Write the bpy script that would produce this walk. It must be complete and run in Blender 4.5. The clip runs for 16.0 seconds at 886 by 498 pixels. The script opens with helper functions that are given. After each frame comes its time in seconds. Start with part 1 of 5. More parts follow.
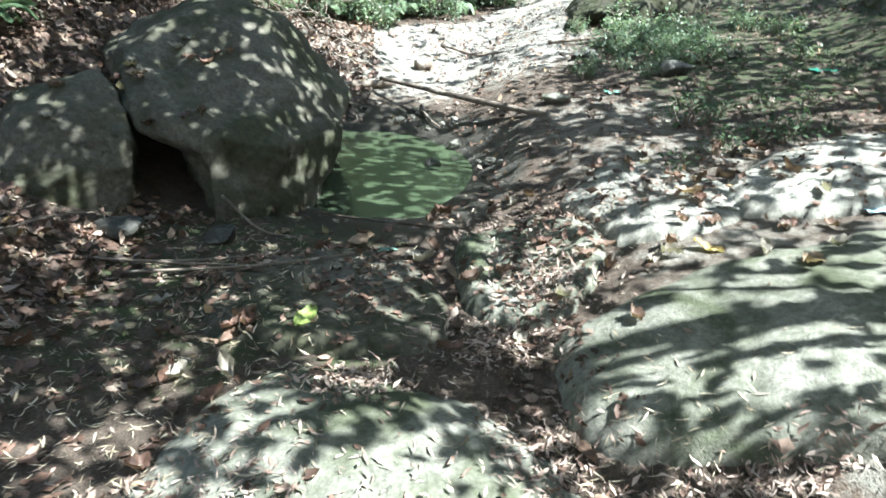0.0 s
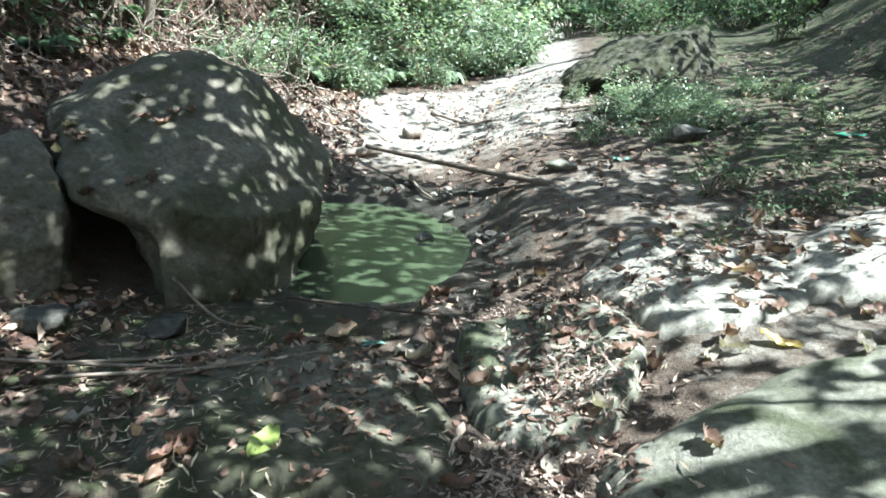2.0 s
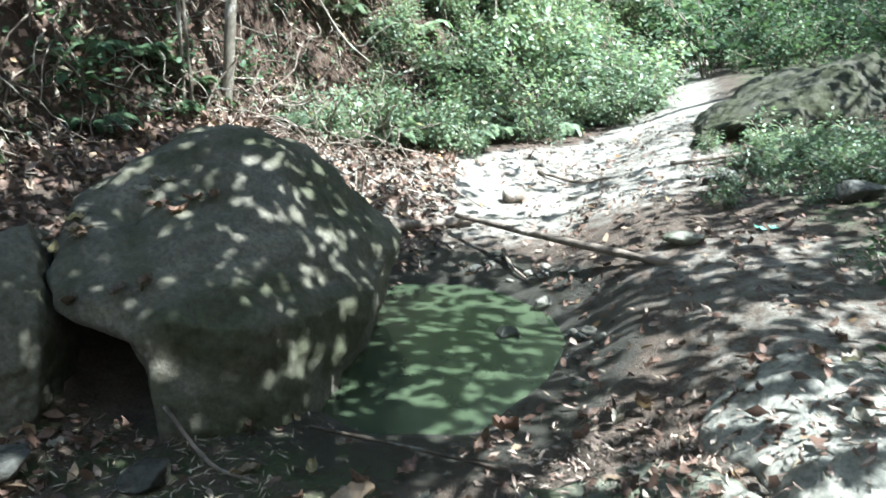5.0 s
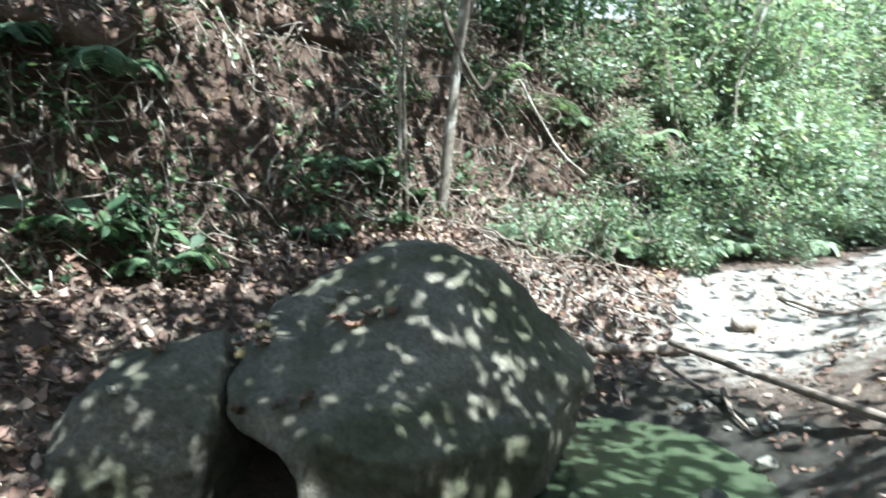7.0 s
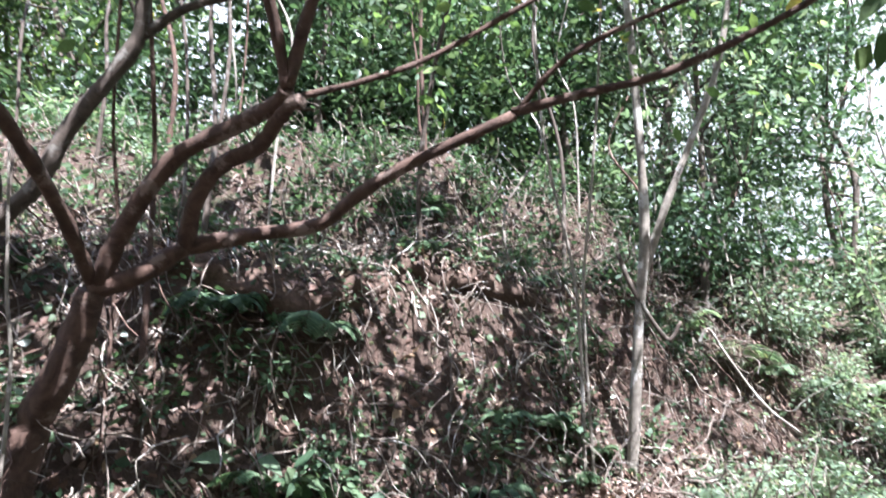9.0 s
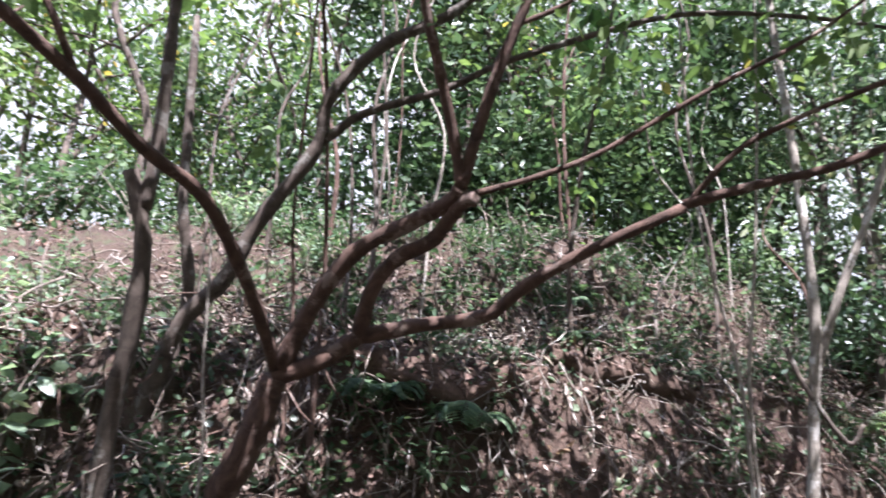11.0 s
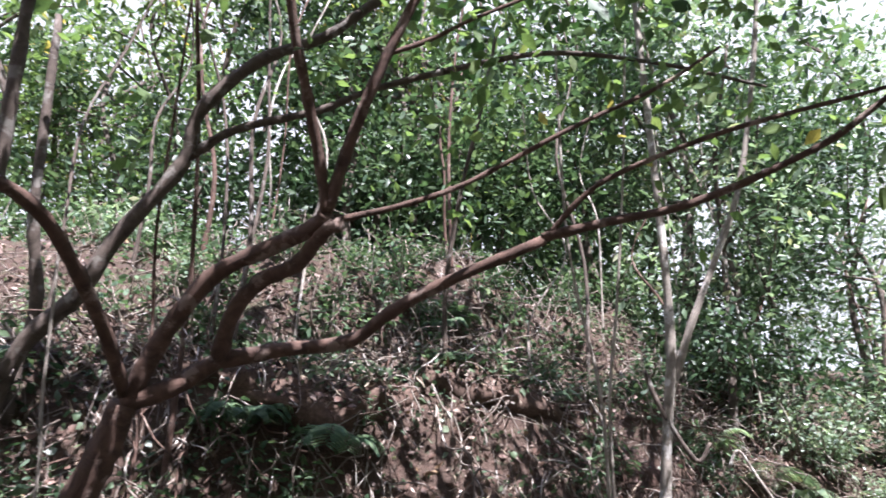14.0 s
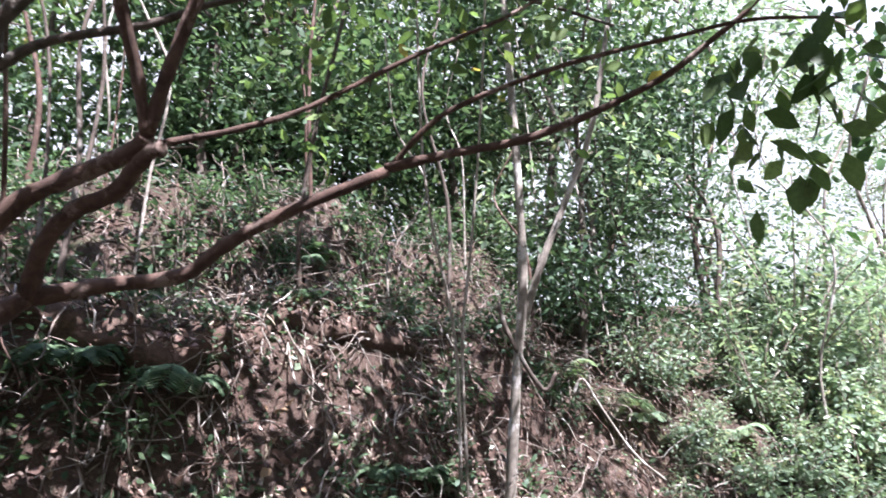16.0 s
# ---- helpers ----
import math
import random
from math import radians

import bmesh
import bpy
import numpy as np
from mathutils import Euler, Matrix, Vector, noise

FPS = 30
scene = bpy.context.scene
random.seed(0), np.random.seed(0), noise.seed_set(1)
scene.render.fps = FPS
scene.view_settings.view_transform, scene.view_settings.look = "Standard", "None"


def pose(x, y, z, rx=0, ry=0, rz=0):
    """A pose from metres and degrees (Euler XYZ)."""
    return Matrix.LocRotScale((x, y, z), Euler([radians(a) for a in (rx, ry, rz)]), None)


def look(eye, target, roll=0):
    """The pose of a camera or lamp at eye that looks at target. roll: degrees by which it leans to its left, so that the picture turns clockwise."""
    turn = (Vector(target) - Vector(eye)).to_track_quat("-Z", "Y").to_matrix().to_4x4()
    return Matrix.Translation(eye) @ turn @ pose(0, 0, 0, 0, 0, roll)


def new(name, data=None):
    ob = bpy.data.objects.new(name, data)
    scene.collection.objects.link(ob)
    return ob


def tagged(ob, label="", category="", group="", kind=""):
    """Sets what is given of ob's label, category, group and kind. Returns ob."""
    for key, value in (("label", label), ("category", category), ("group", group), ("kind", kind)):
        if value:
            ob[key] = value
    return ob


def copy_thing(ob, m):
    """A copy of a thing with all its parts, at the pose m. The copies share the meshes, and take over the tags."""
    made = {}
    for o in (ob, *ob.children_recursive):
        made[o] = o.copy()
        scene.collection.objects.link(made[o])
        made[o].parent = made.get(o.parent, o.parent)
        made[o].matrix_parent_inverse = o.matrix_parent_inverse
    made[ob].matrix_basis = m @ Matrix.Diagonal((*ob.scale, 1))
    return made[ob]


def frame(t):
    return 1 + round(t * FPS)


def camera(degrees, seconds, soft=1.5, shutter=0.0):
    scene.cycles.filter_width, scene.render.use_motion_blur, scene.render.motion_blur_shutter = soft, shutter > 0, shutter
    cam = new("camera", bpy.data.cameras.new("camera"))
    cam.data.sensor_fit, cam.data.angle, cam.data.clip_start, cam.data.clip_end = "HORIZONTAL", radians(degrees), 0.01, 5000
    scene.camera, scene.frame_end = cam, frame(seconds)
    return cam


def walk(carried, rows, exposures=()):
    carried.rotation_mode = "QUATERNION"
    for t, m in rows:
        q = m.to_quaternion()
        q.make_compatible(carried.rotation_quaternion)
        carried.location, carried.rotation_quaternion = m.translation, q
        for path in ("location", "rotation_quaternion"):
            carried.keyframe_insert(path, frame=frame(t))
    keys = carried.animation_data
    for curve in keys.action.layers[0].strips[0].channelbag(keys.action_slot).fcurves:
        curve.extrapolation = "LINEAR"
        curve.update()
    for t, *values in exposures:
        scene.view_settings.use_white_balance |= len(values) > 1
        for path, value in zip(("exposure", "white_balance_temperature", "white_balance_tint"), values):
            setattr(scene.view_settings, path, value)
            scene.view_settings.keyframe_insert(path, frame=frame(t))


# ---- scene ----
cam = camera(65.36, 16.0, soft=1.6, shutter=0.5)
PATH = [
    (0, look((-0.547, -0.479, 1.794), (-0.211, 2.198, 0.483), 2.08)),
    (0.5, look((-0.574, -0.329, 1.682), (-0.202, 2.391, 0.472), 4.46)),
    (1, look((-0.556, -0.145, 1.590), (-0.189, 2.630, 0.511), 4.24)),
    (1.5, look((-0.555, 0.003, 1.578), (-0.151, 2.781, 0.519), 2.76)),
    (2, look((-0.525, 0.169, 1.570), (-0.123, 2.964, 0.558), 2.07)),
    (2.5, look((-0.449, 0.339, 1.543), (-0.086, 3.140, 0.533), 2.92)),
    (3, look((-0.424, 0.510, 1.538), (-0.119, 3.303, 0.487), 3.56)),
    (3.5, look((-0.411, 0.668, 1.549), (-0.208, 3.465, 0.484), 1.69)),
    (3.7, look((-0.375, 0.733, 1.551), (-0.232, 3.540, 0.501), 1.05)),
    (5.8, look((-0.005, 1.180, 1.549), (-0.510, 4.050, 0.838), -2.23)),
    (6, look((0.008, 1.211, 1.551), (-0.602, 4.064, 0.850), -1.98)),
    (6.5, look((0.073, 1.303, 1.580), (-0.825, 4.108, 1.008), -3.05)),
    (7, look((0.096, 1.385, 1.599), (-1.092, 4.118, 1.256), -2.34)),
    (7.5, look((0.127, 1.468, 1.607), (-1.362, 4.065, 1.408), -3.14)),
    (8, look((0.145, 1.504, 1.642), (-1.532, 3.991, 1.709), -1.96)),
    (8.5, look((0.094, 1.499, 1.662), (-1.640, 3.908, 2.098), -2.48)),
    (8.7, look((0.084, 1.482, 1.658), (-1.665, 3.849, 2.238), -2.28)),
    (10.8, look((-0.036, 1.284, 1.682), (-2.051, 3.234, 2.749), 0.62)),
    (11, look((-0.051, 1.266, 1.684), (-2.131, 3.135, 2.770), 1.37)),
    (11.5, look((-0.084, 1.213, 1.709), (-2.325, 2.868, 2.823), 2.66)),
    (12, look((-0.121, 1.193, 1.724), (-2.459, 2.684, 2.869), 3.84)),
    (12.5, look((-0.081, 1.193, 1.720), (-2.296, 2.860, 2.867), 1.71)),
    (13, look((-0.039, 1.221, 1.726), (-2.082, 3.090, 2.880), 0.93)),
    (13.5, look((0.020, 1.282, 1.746), (-1.855, 3.322, 2.894), 0.53)),
    (14, look((0.086, 1.346, 1.752), (-1.661, 3.505, 2.885), -0.26)),
    (14.5, look((0.138, 1.407, 1.759), (-1.517, 3.659, 2.849), -0.98)),
    (15, look((0.169, 1.454, 1.751), (-1.389, 3.805, 2.773), -2.00)),
    (15.5, look((0.186, 1.498, 1.745), (-1.291, 3.927, 2.704), -2.64)),
    (16, look((0.174, 1.532, 1.733), (-1.199, 4.050, 2.614), -3.31)),
]
walk(cam, PATH, exposures=[(0.0, 2.5, 5750, 2), (7.0, 2.6, 5550, 2), (8.5, 2.9, 5600, 14), (10.8, 2.55, 5750, 24), (13.0, 2.38, 5850, 24), (16.0, 2.58, 5750, 25)])

# ---- daylight ----
SUN = Vector((0.50, -0.22, 0.84)).normalized()          # towards the sun
world = bpy.data.worlds.new("sky")
scene.world = world
world.use_nodes = True
wn = world.node_tree.nodes
wl = world.node_tree.links
wn.clear()
sky_tex = wn.new("ShaderNodeTexSky")
sky_tex.sky_type, sky_tex.sun_disc = "NISHITA", False
sky_tex.sun_elevation = math.asin(SUN.z)
sky_tex.sun_rotation = math.atan2(SUN.x, SUN.y)
sky_bg = wn.new("ShaderNodeBackground")
sky_bg.inputs[1].default_value = 0.12
sky_out = wn.new("ShaderNodeOutputWorld")
wl.new(sky_tex.outputs[0], sky_bg.inputs[0])
wl.new(sky_bg.outputs[0], sky_out.inputs[0])
sun_data = bpy.data.lights.new("sun", "SUN")
sun_data.energy, sun_data.angle, sun_data.color = 5.0, radians(0.42), (1.0, 0.965, 0.90)
sun = new("sun", sun_data)
sun.matrix_world = look(SUN * 30, (0, 0, 0))

# ---- materials ----
def nodes_of(name):
    m = bpy.data.materials.new(name)
    m.use_nodes = True
    nt = m.node_tree
    return m, nt, nt.nodes, nt.links, nt.nodes["Principled BSDF"]


def noise_node(nt, scale, detail=4, rough=0.6, coord=None, dist=0.0):
    n = nt.nodes.new("ShaderNodeTexNoise")
    n.inputs["Scale"].default_value, n.inputs["Detail"].default_value = scale, detail
    n.inputs["Roughness"].default_value, n.inputs["Distortion"].default_value = rough, dist
    if coord is not None:
        nt.links.new(coord, n.inputs["Vector"])
    return n.outputs["Fac"]


def ramp(nt, fac, stops):
    r = nt.nodes.new("ShaderNodeValToRGB")
    e = r.color_ramp.elements
    while len(e) < len(stops):
        e.new(0.5)
    for el, (p, c) in zip(e, stops):
        el.position, el.color = p, (*c, 1) if len(c) == 3 else c
    nt.links.new(fac, r.inputs[0])
    return r.outputs[0]


def mixc(nt, fac, a, b, mode="MIX"):
    n = nt.nodes.new("ShaderNodeMix")
    n.data_type, n.blend_type = "RGBA", mode
    for sock, v in ((n.inputs[0], fac), (n.inputs[6], a), (n.inputs[7], b)):
        if isinstance(v, (int, float)):
            sock.default_value = v
        elif isinstance(v, tuple):
            sock.default_value = (*v, 1)
        else:
            nt.links.new(v, sock)
    return n.outputs[2]


def bump(nt, height, strength, distance, bsdf):
    n = nt.nodes.new("ShaderNodeBump")
    n.inputs["Strength"].default_value, n.inputs["Distance"].default_value = strength, distance
    nt.links.new(height, n.inputs["Height"])
    nt.links.new(n.outputs[0], bsdf.inputs["Normal"])


def world_co(nt):
    return nt.nodes.new("ShaderNodeNewGeometry").outputs["Position"]


def rock_mat(name, dark, light, moss, moss_lo, moss_hi, rough=0.85):
    """Weathered stone: mottled, pitted, moss in patches with borders of their own."""
    m, nt, n, l, b = nodes_of(name)
    co = world_co(nt)
    base = ramp(nt, noise_node(nt, 3.1, 7, 0.65, co), [(0.3, dark), (0.7, light)])
    speck = ramp(nt, noise_node(nt, 42, 5, 0.7, co), [(0.32, (0.55, 0.55, 0.55)), (0.62, (1.15, 1.15, 1.12))])
    col = mixc(nt, 1.0, base, speck, "MULTIPLY")
    mf = ramp(nt, noise_node(nt, 1.7, 8, 0.7, co, 0.6), [(moss_lo, (0, 0, 0)), (moss_hi, (1, 1, 1))])
    mcol = ramp(nt, noise_node(nt, 25, 4, 0.7, co), [(0.3, tuple(c * 0.6 for c in moss)), (0.7, tuple(c * 1.3 for c in moss))])
    l.new(mixc(nt, mf, col, mcol), b.inputs["Base Color"])
    b.inputs["Roughness"].default_value = rough
    b.inputs["Specular IOR Level"].default_value = 0.25
    h = nt.nodes.new("ShaderNodeMath")
    h.operation = "ADD"
    l.new(noise_node(nt, 14, 8, 0.7, co), h.inputs[0])
    l.new(noise_node(nt, 90, 4, 0.7, co), h.inputs[1])
    bump(nt, h.outputs[0], 0.45, 0.02, b)
    return m


def leaf_mat(name, stops, trans=0.45, rough=0.5, spec=0.4, mid=None):
    """Leaves: each island its own tone out of the ramp, part of the light passes through."""
    m, nt, n, l, b = nodes_of(name)
    rnd = n.new("ShaderNodeNewGeometry").outputs["Random Per Island"]
    col = ramp(nt, rnd, stops)
    fine = ramp(nt, noise_node(nt, 60, 3, 0.6, world_co(nt)), [(0.3, (0.75, 0.75, 0.75)), (0.7, (1.15, 1.15, 1.15))])
    col = mixc(nt, 1.0, col, fine, "MULTIPLY")
    # clump-wide tone: dark hollows and bright sprays put into the leaf colour
    clump_shade = ramp(nt, noise_node(nt, 1.3, 3, 0.6, world_co(nt)), [(0.35, (0.62, 0.64, 0.62)), (0.65, (1.2, 1.18, 1.12))])
    col = mixc(nt, 1.0, col, clump_shade, "MULTIPLY")
    l.new(col, b.inputs["Base Color"])
    b.inputs["Roughness"].default_value = rough
    b.inputs["Specular IOR Level"].default_value = spec
    if trans > 0:
        t = n.new("ShaderNodeBsdfTranslucent")
        l.new(mixc(nt, 1.0, col, (1.15, 1.25, 0.85), "MULTIPLY"), t.inputs[0])
        mx = n.new("ShaderNodeMixShader")
        mx.inputs[0].default_value = trans
        l.new(b.outputs[0], mx.inputs[1])
        l.new(t.outputs[0], mx.inputs[2])
        l.new(mx.outputs[0], n["Material Output"].inputs[0])
    return m


def bark_mat(name, dark, light, pale=None, stretch=6.0):
    m, nt, n, l, b = nodes_of(name)
    co = world_co(nt)
    col = ramp(nt, noise_node(nt, 9, 7, 0.7, co, 0.8), [(0.3, dark), (0.68, light)])
    if pale:
        pf = ramp(nt, noise_node(nt, 5.5, 5, 0.65, co), [(0.56, (0, 0, 0)), (0.62, (1, 1, 1))])
        col = mixc(nt, pf, col, pale)
    l.new(col, b.inputs["Base Color"])
    b.inputs["Roughness"].default_value = 0.85
    b.inputs["Specular IOR Level"].default_value = 0.2
    bump(nt, noise_node(nt, 55, 6, 0.7, co, 1.0), 0.6, 0.012, b)
    return m


MAT_BOULDER = rock_mat("boulder_stone", (0.076, 0.071, 0.058), (0.165, 0.153, 0.126), (0.054, 0.056, 0.034), 0.42, 0.58)
MAT_SLAB = rock_mat("bedrock_stone", (0.125, 0.124, 0.105), (0.275, 0.27, 0.235), (0.062, 0.070, 0.042), 0.42, 0.60)
MAT_PALE = rock_mat("pale_bedrock_stone", (0.16, 0.155, 0.135), (0.31, 0.302, 0.272), (0.16, 0.16, 0.11), 0.60, 0.75)
MAT_MOSSROCK = rock_mat("mossy_ledge_stone", (0.045, 0.043, 0.034), (0.105, 0.098, 0.078), (0.034, 0.037, 0.018), 0.36, 0.54)
MAT_COBBLE = rock_mat("cobble_stone", (0.12, 0.115, 0.10), (0.26, 0.25, 0.22), (0.05, 0.06, 0.03), 0.55, 0.7)
MAT_WETSTONE = rock_mat("wet_stone", (0.035, 0.035, 0.03), (0.09, 0.088, 0.08), (0.03, 0.04, 0.02), 0.5, 0.7, 0.35)
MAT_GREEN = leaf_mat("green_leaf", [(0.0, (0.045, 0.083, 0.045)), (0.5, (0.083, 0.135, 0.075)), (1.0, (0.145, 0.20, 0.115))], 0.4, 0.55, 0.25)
# raised, whitish leaf tones: sun glare on foliage is put into the colour
MAT_LITLEAF = leaf_mat("lit_leaf", [(0.0, (0.13, 0.19, 0.13)), (0.5, (0.20, 0.27, 0.185)), (0.9, (0.27, 0.33, 0.225)), (1.0, (0.34, 0.32, 0.19))], 0.45, 0.38, 0.55)
# leaf tones lowered: the shade deep in the woods is put into colour
MAT_SHADELEAF = leaf_mat("shade_leaf", [(0.0, (0.028, 0.055, 0.028)), (0.6, (0.05, 0.09, 0.045)), (1.0, (0.085, 0.135, 0.07))], 0.3, 0.35, 0.5)
MAT_CANOPY = leaf_mat("canopy_leaf", [(0.0, (0.03, 0.07, 0.02)), (0.6, (0.05, 0.11, 0.035)), (1.0, (0.08, 0.14, 0.05))], 0.2)
MAT_TREELEAF = leaf_mat("tree_leaf", [(0.0, (0.075, 0.12, 0.045)), (0.6, (0.12, 0.18, 0.065)), (0.95, (0.16, 0.22, 0.08)), (1.0, (0.40, 0.30, 0.08))], 0.5, 0.55, 0.25)
MAT_DRY = leaf_mat("dry_leaf", [(0.0, (0.046, 0.028, 0.021)), (0.35, (0.105, 0.064, 0.049)), (0.7, (0.19, 0.122, 0.098)), (0.92, (0.30, 0.24, 0.205)), (1.0, (0.26, 0.17, 0.09))], 0.10, 0.6, 0.3)
MAT_STRAW = leaf_mat("straw", [(0.0, (0.22, 0.18, 0.13)), (0.6, (0.38, 0.33, 0.25)), (1.0, (0.50, 0.45, 0.36))], 0.0, 0.8, 0.2)
MAT_SHREDS = leaf_mat("leaf_shreds", [(0.0, (0.17, 0.11, 0.09)), (0.5, (0.33, 0.25, 0.22)), (1.0, (0.48, 0.40, 0.36))], 0.0, 0.75, 0.25)
MAT_BARK = bark_mat("brown_bark", (0.032, 0.021, 0.016), (0.110, 0.068, 0.050), (0.18, 0.135, 0.11))
MAT_BARKD = bark_mat("dark_bark", (0.035, 0.028, 0.022), (0.11, 0.088, 0.07), (0.16, 0.15, 0.13))
MAT_BARKP = bark_mat("pale_bark", (0.12, 0.105, 0.085), (0.30, 0.27, 0.225), (0.45, 0.43, 0.39))
MAT_DEAD = bark_mat("dead_wood", (0.08, 0.065, 0.052), (0.24, 0.20, 0.165), (0.36, 0.33, 0.29))


def ground_material():
    m, nt, n, l, b = nodes_of("creek_soil")
    co = world_co(nt)
    at = n.new("ShaderNodeAttribute")
    at.attribute_name = "zones"
    sep = n.new("ShaderNodeSeparateColor")
    l.new(at.outputs["Color"], sep.inputs[0])
    soil = ramp(nt, noise_node(nt, 6, 8, 0.7, co), [(0.3, (0.060, 0.046, 0.036)), (0.7, (0.155, 0.122, 0.098))])
    crumbs = ramp(nt, noise_node(nt, 70, 4, 0.75, co), [(0.35, (0.6, 0.6, 0.6)), (0.65, (1.25, 1.22, 1.18))])
    soil = mixc(nt, 1.0, soil, crumbs, "MULTIPLY")
    silt = ramp(nt, noise_node(nt, 2.6, 9, 0.7, co, 0.5), [(0.32, (0.16, 0.147, 0.122)), (0.62, (0.36, 0.342, 0.305))])
    silt = mixc(nt, 0.5, silt, crumbs, "MULTIPLY")
    earth = ramp(nt, noise_node(nt, 4.5, 8, 0.7, co), [(0.3, (0.044, 0.030, 0.022)), (0.7, (0.125, 0.084, 0.064))])
    soil = mixc(nt, at.outputs["Alpha"], soil, mixc(nt, 1.0, earth, crumbs, "MULTIPLY"))
    mud = ramp(nt, noise_node(nt, 11, 6, 0.7, co), [(0.3, (0.022, 0.021, 0.017)), (0.7, (0.062, 0.058, 0.048))])
    rag = noise_node(nt, 9, 6, 0.7, co)

    def edge(ch, soft=0.22):
        a = n.new("ShaderNodeMath")
        a.operation = "ADD"
        l.new(sep.outputs[ch], a.inputs[0])
        l.new(rag, a.inputs[1])
        return ramp(nt, a.outputs[0], [(0.62, (0, 0, 0)), (min(0.62 + soft, 1), (1, 1, 1))])
    col = mixc(nt, edge(0), soil, silt)
    wet = edge(1)
    col = mixc(nt, wet, col, mud)
    green = ramp(nt, noise_node(nt, 20, 5, 0.7, co), [(0.3, (0.03, 0.05, 0.018)), (0.7, (0.075, 0.10, 0.04))])
    col = mixc(nt, edge(2), col, green)
    l.new(col, b.inputs["Base Color"])
    l.new(ramp(nt, wet, [(0, (0.92, 0.92, 0.92)), (1, (0.38, 0.38, 0.38))]), b.inputs["Roughness"])
    b.inputs["Specular IOR Level"].default_value = 0.3
    h = n.new("ShaderNodeMath")
    h.operation = "ADD"
    l.new(noise_node(nt, 22, 8, 0.75, co), h.inputs[0])
    l.new(noise_node(nt, 120, 3, 0.7, co), h.inputs[1])
    bump(nt, h.outputs[0], 0.9, 0.03, b)
    return m


MAT_GROUND = ground_material()


def water_material():
    m, nt, n, l, b = nodes_of("green_pond_water")
    co = world_co(nt)
    l.new(ramp(nt, noise_node(nt, 3.0, 6, 0.65, co), [(0.3, (0.028, 0.040, 0.023)), (0.7, (0.046, 0.060, 0.036))]), b.inputs["Base Color"])
    b.inputs["Roughness"].default_value = 0.16
    b.inputs["Specular IOR Level"].default_value = 0.45
    bump(nt, noise_node(nt, 30, 3, 0.5, co), 0.04, 0.004, b)
    return m


MAT_WATER = water_material()


def plain_mat(name, col, rough=0.6):
    m, nt, n, l, b = nodes_of(name)
    v = ramp(nt, noise_node(nt, 40, 4, 0.6, world_co(nt)), [(0.3, tuple(c * 0.75 for c in col)), (0.7, col)])
    l.new(v, b.inputs["Base Color"])
    b.inputs["Roughness"].default_value = rough
    return m


# ---- mesh helpers ----

def unit(v):
    return v / np.maximum(np.linalg.norm(v, axis=-1, keepdims=True), 1e-9)


def mesh_obj(name, V, T, mat, parent=None, label="", smooth=True):
    """One mesh object from vertices and triangles (arrays)."""
    V, T = np.asarray(V, np.float32), np.asarray(T, np.int32)
    me = bpy.data.meshes.new(name)
    me.vertices.add(len(V))
    me.vertices.foreach_set("co", V.ravel())
    me.loops.add(T.size)
    me.loops.foreach_set("vertex_index", T.ravel())
    me.polygons.add(len(T))
    me.polygons.foreach_set("loop_start", np.arange(len(T), dtype=np.int32) * T.shape[1])
    me.polygons.foreach_set("use_smooth", np.full(len(T), smooth))
    me.materials.append(mat)
    me.update(calc_edges=True)
    me.validate()
    ob = new(name, me)
    if parent is not None:
        ob.parent = parent
    if label:
        ob["label"] = label
    return ob


def thing(name, at, label, category, group="", kind=""):
    ob = new(name)
    ob.location = at
    ob.empty_display_size = 0.05
    return tagged(ob, label, category, group, kind)


def smooth_path(pts, per=6):
    """A Catmull-Rom curve through the points."""
    p = np.asarray(pts, float)
    q = np.vstack([2 * p[0] - p[1], p, 2 * p[-1] - p[-2]])
    out = []
    for i in range(1, len(q) - 2):
        t = np.linspace(0, 1, per, endpoint=False)[:, None]
        a, b, c, d = q[i - 1], q[i], q[i + 1], q[i + 2]
        out.append(0.5 * (2 * b + (c - a) * t + (2 * a - 5 * b + 4 * c - d) * t ** 2 + (3 * b - a - 3 * c + d) * t ** 3))
    out.append(q[-2][None])
    return np.vstack(out)


def tube_arrays(path, r0, r1, sides=8, rough=0.0, seed=0):
    """A tapered, slightly knobbly tube along a path, closed at both ends."""
    path = np.asarray(path, float)
    n = len(path)
    g = np.random.default_rng(seed)
    tan = unit(np.gradient(path, axis=0))
    up = np.array([0.31, 0.17, 0.93])
    a = unit(np.cross(tan, up))
    b = np.cross(tan, a)
    rad = np.linspace(r0, r1, n) * (1 + rough * g.normal(size=n))
    ang = np.linspace(0, 2 * np.pi, sides, endpoint=False)
    wob = 1 + rough * 0.7 * g.normal(size=(n, sides))
    V = path[:, None] + (np.cos(ang)[None, :, None] * a[:, None] + np.sin(ang)[None, :, None] * b[:, None]) * (rad[:, None] * wob)[..., None]
    V = V.reshape(-1, 3)
    T = []
    for i in range(n - 1):
        for j in range(sides):
            k = (j + 1) % sides
            p, q, r, s = i * sides + j, i * sides + k, (i + 1) * sides + k, (i + 1) * sides + j
            T += [(p, q, r), (p, r, s)]
    V = np.vstack([V, path[0], path[-1]])
    for j in range(sides):
        k = (j + 1) % sides
        T += [(k, j, n * sides), ((n - 1) * sides + j, (n - 1) * sides + k, n * sides + 1)]
    return V, np.array(T)


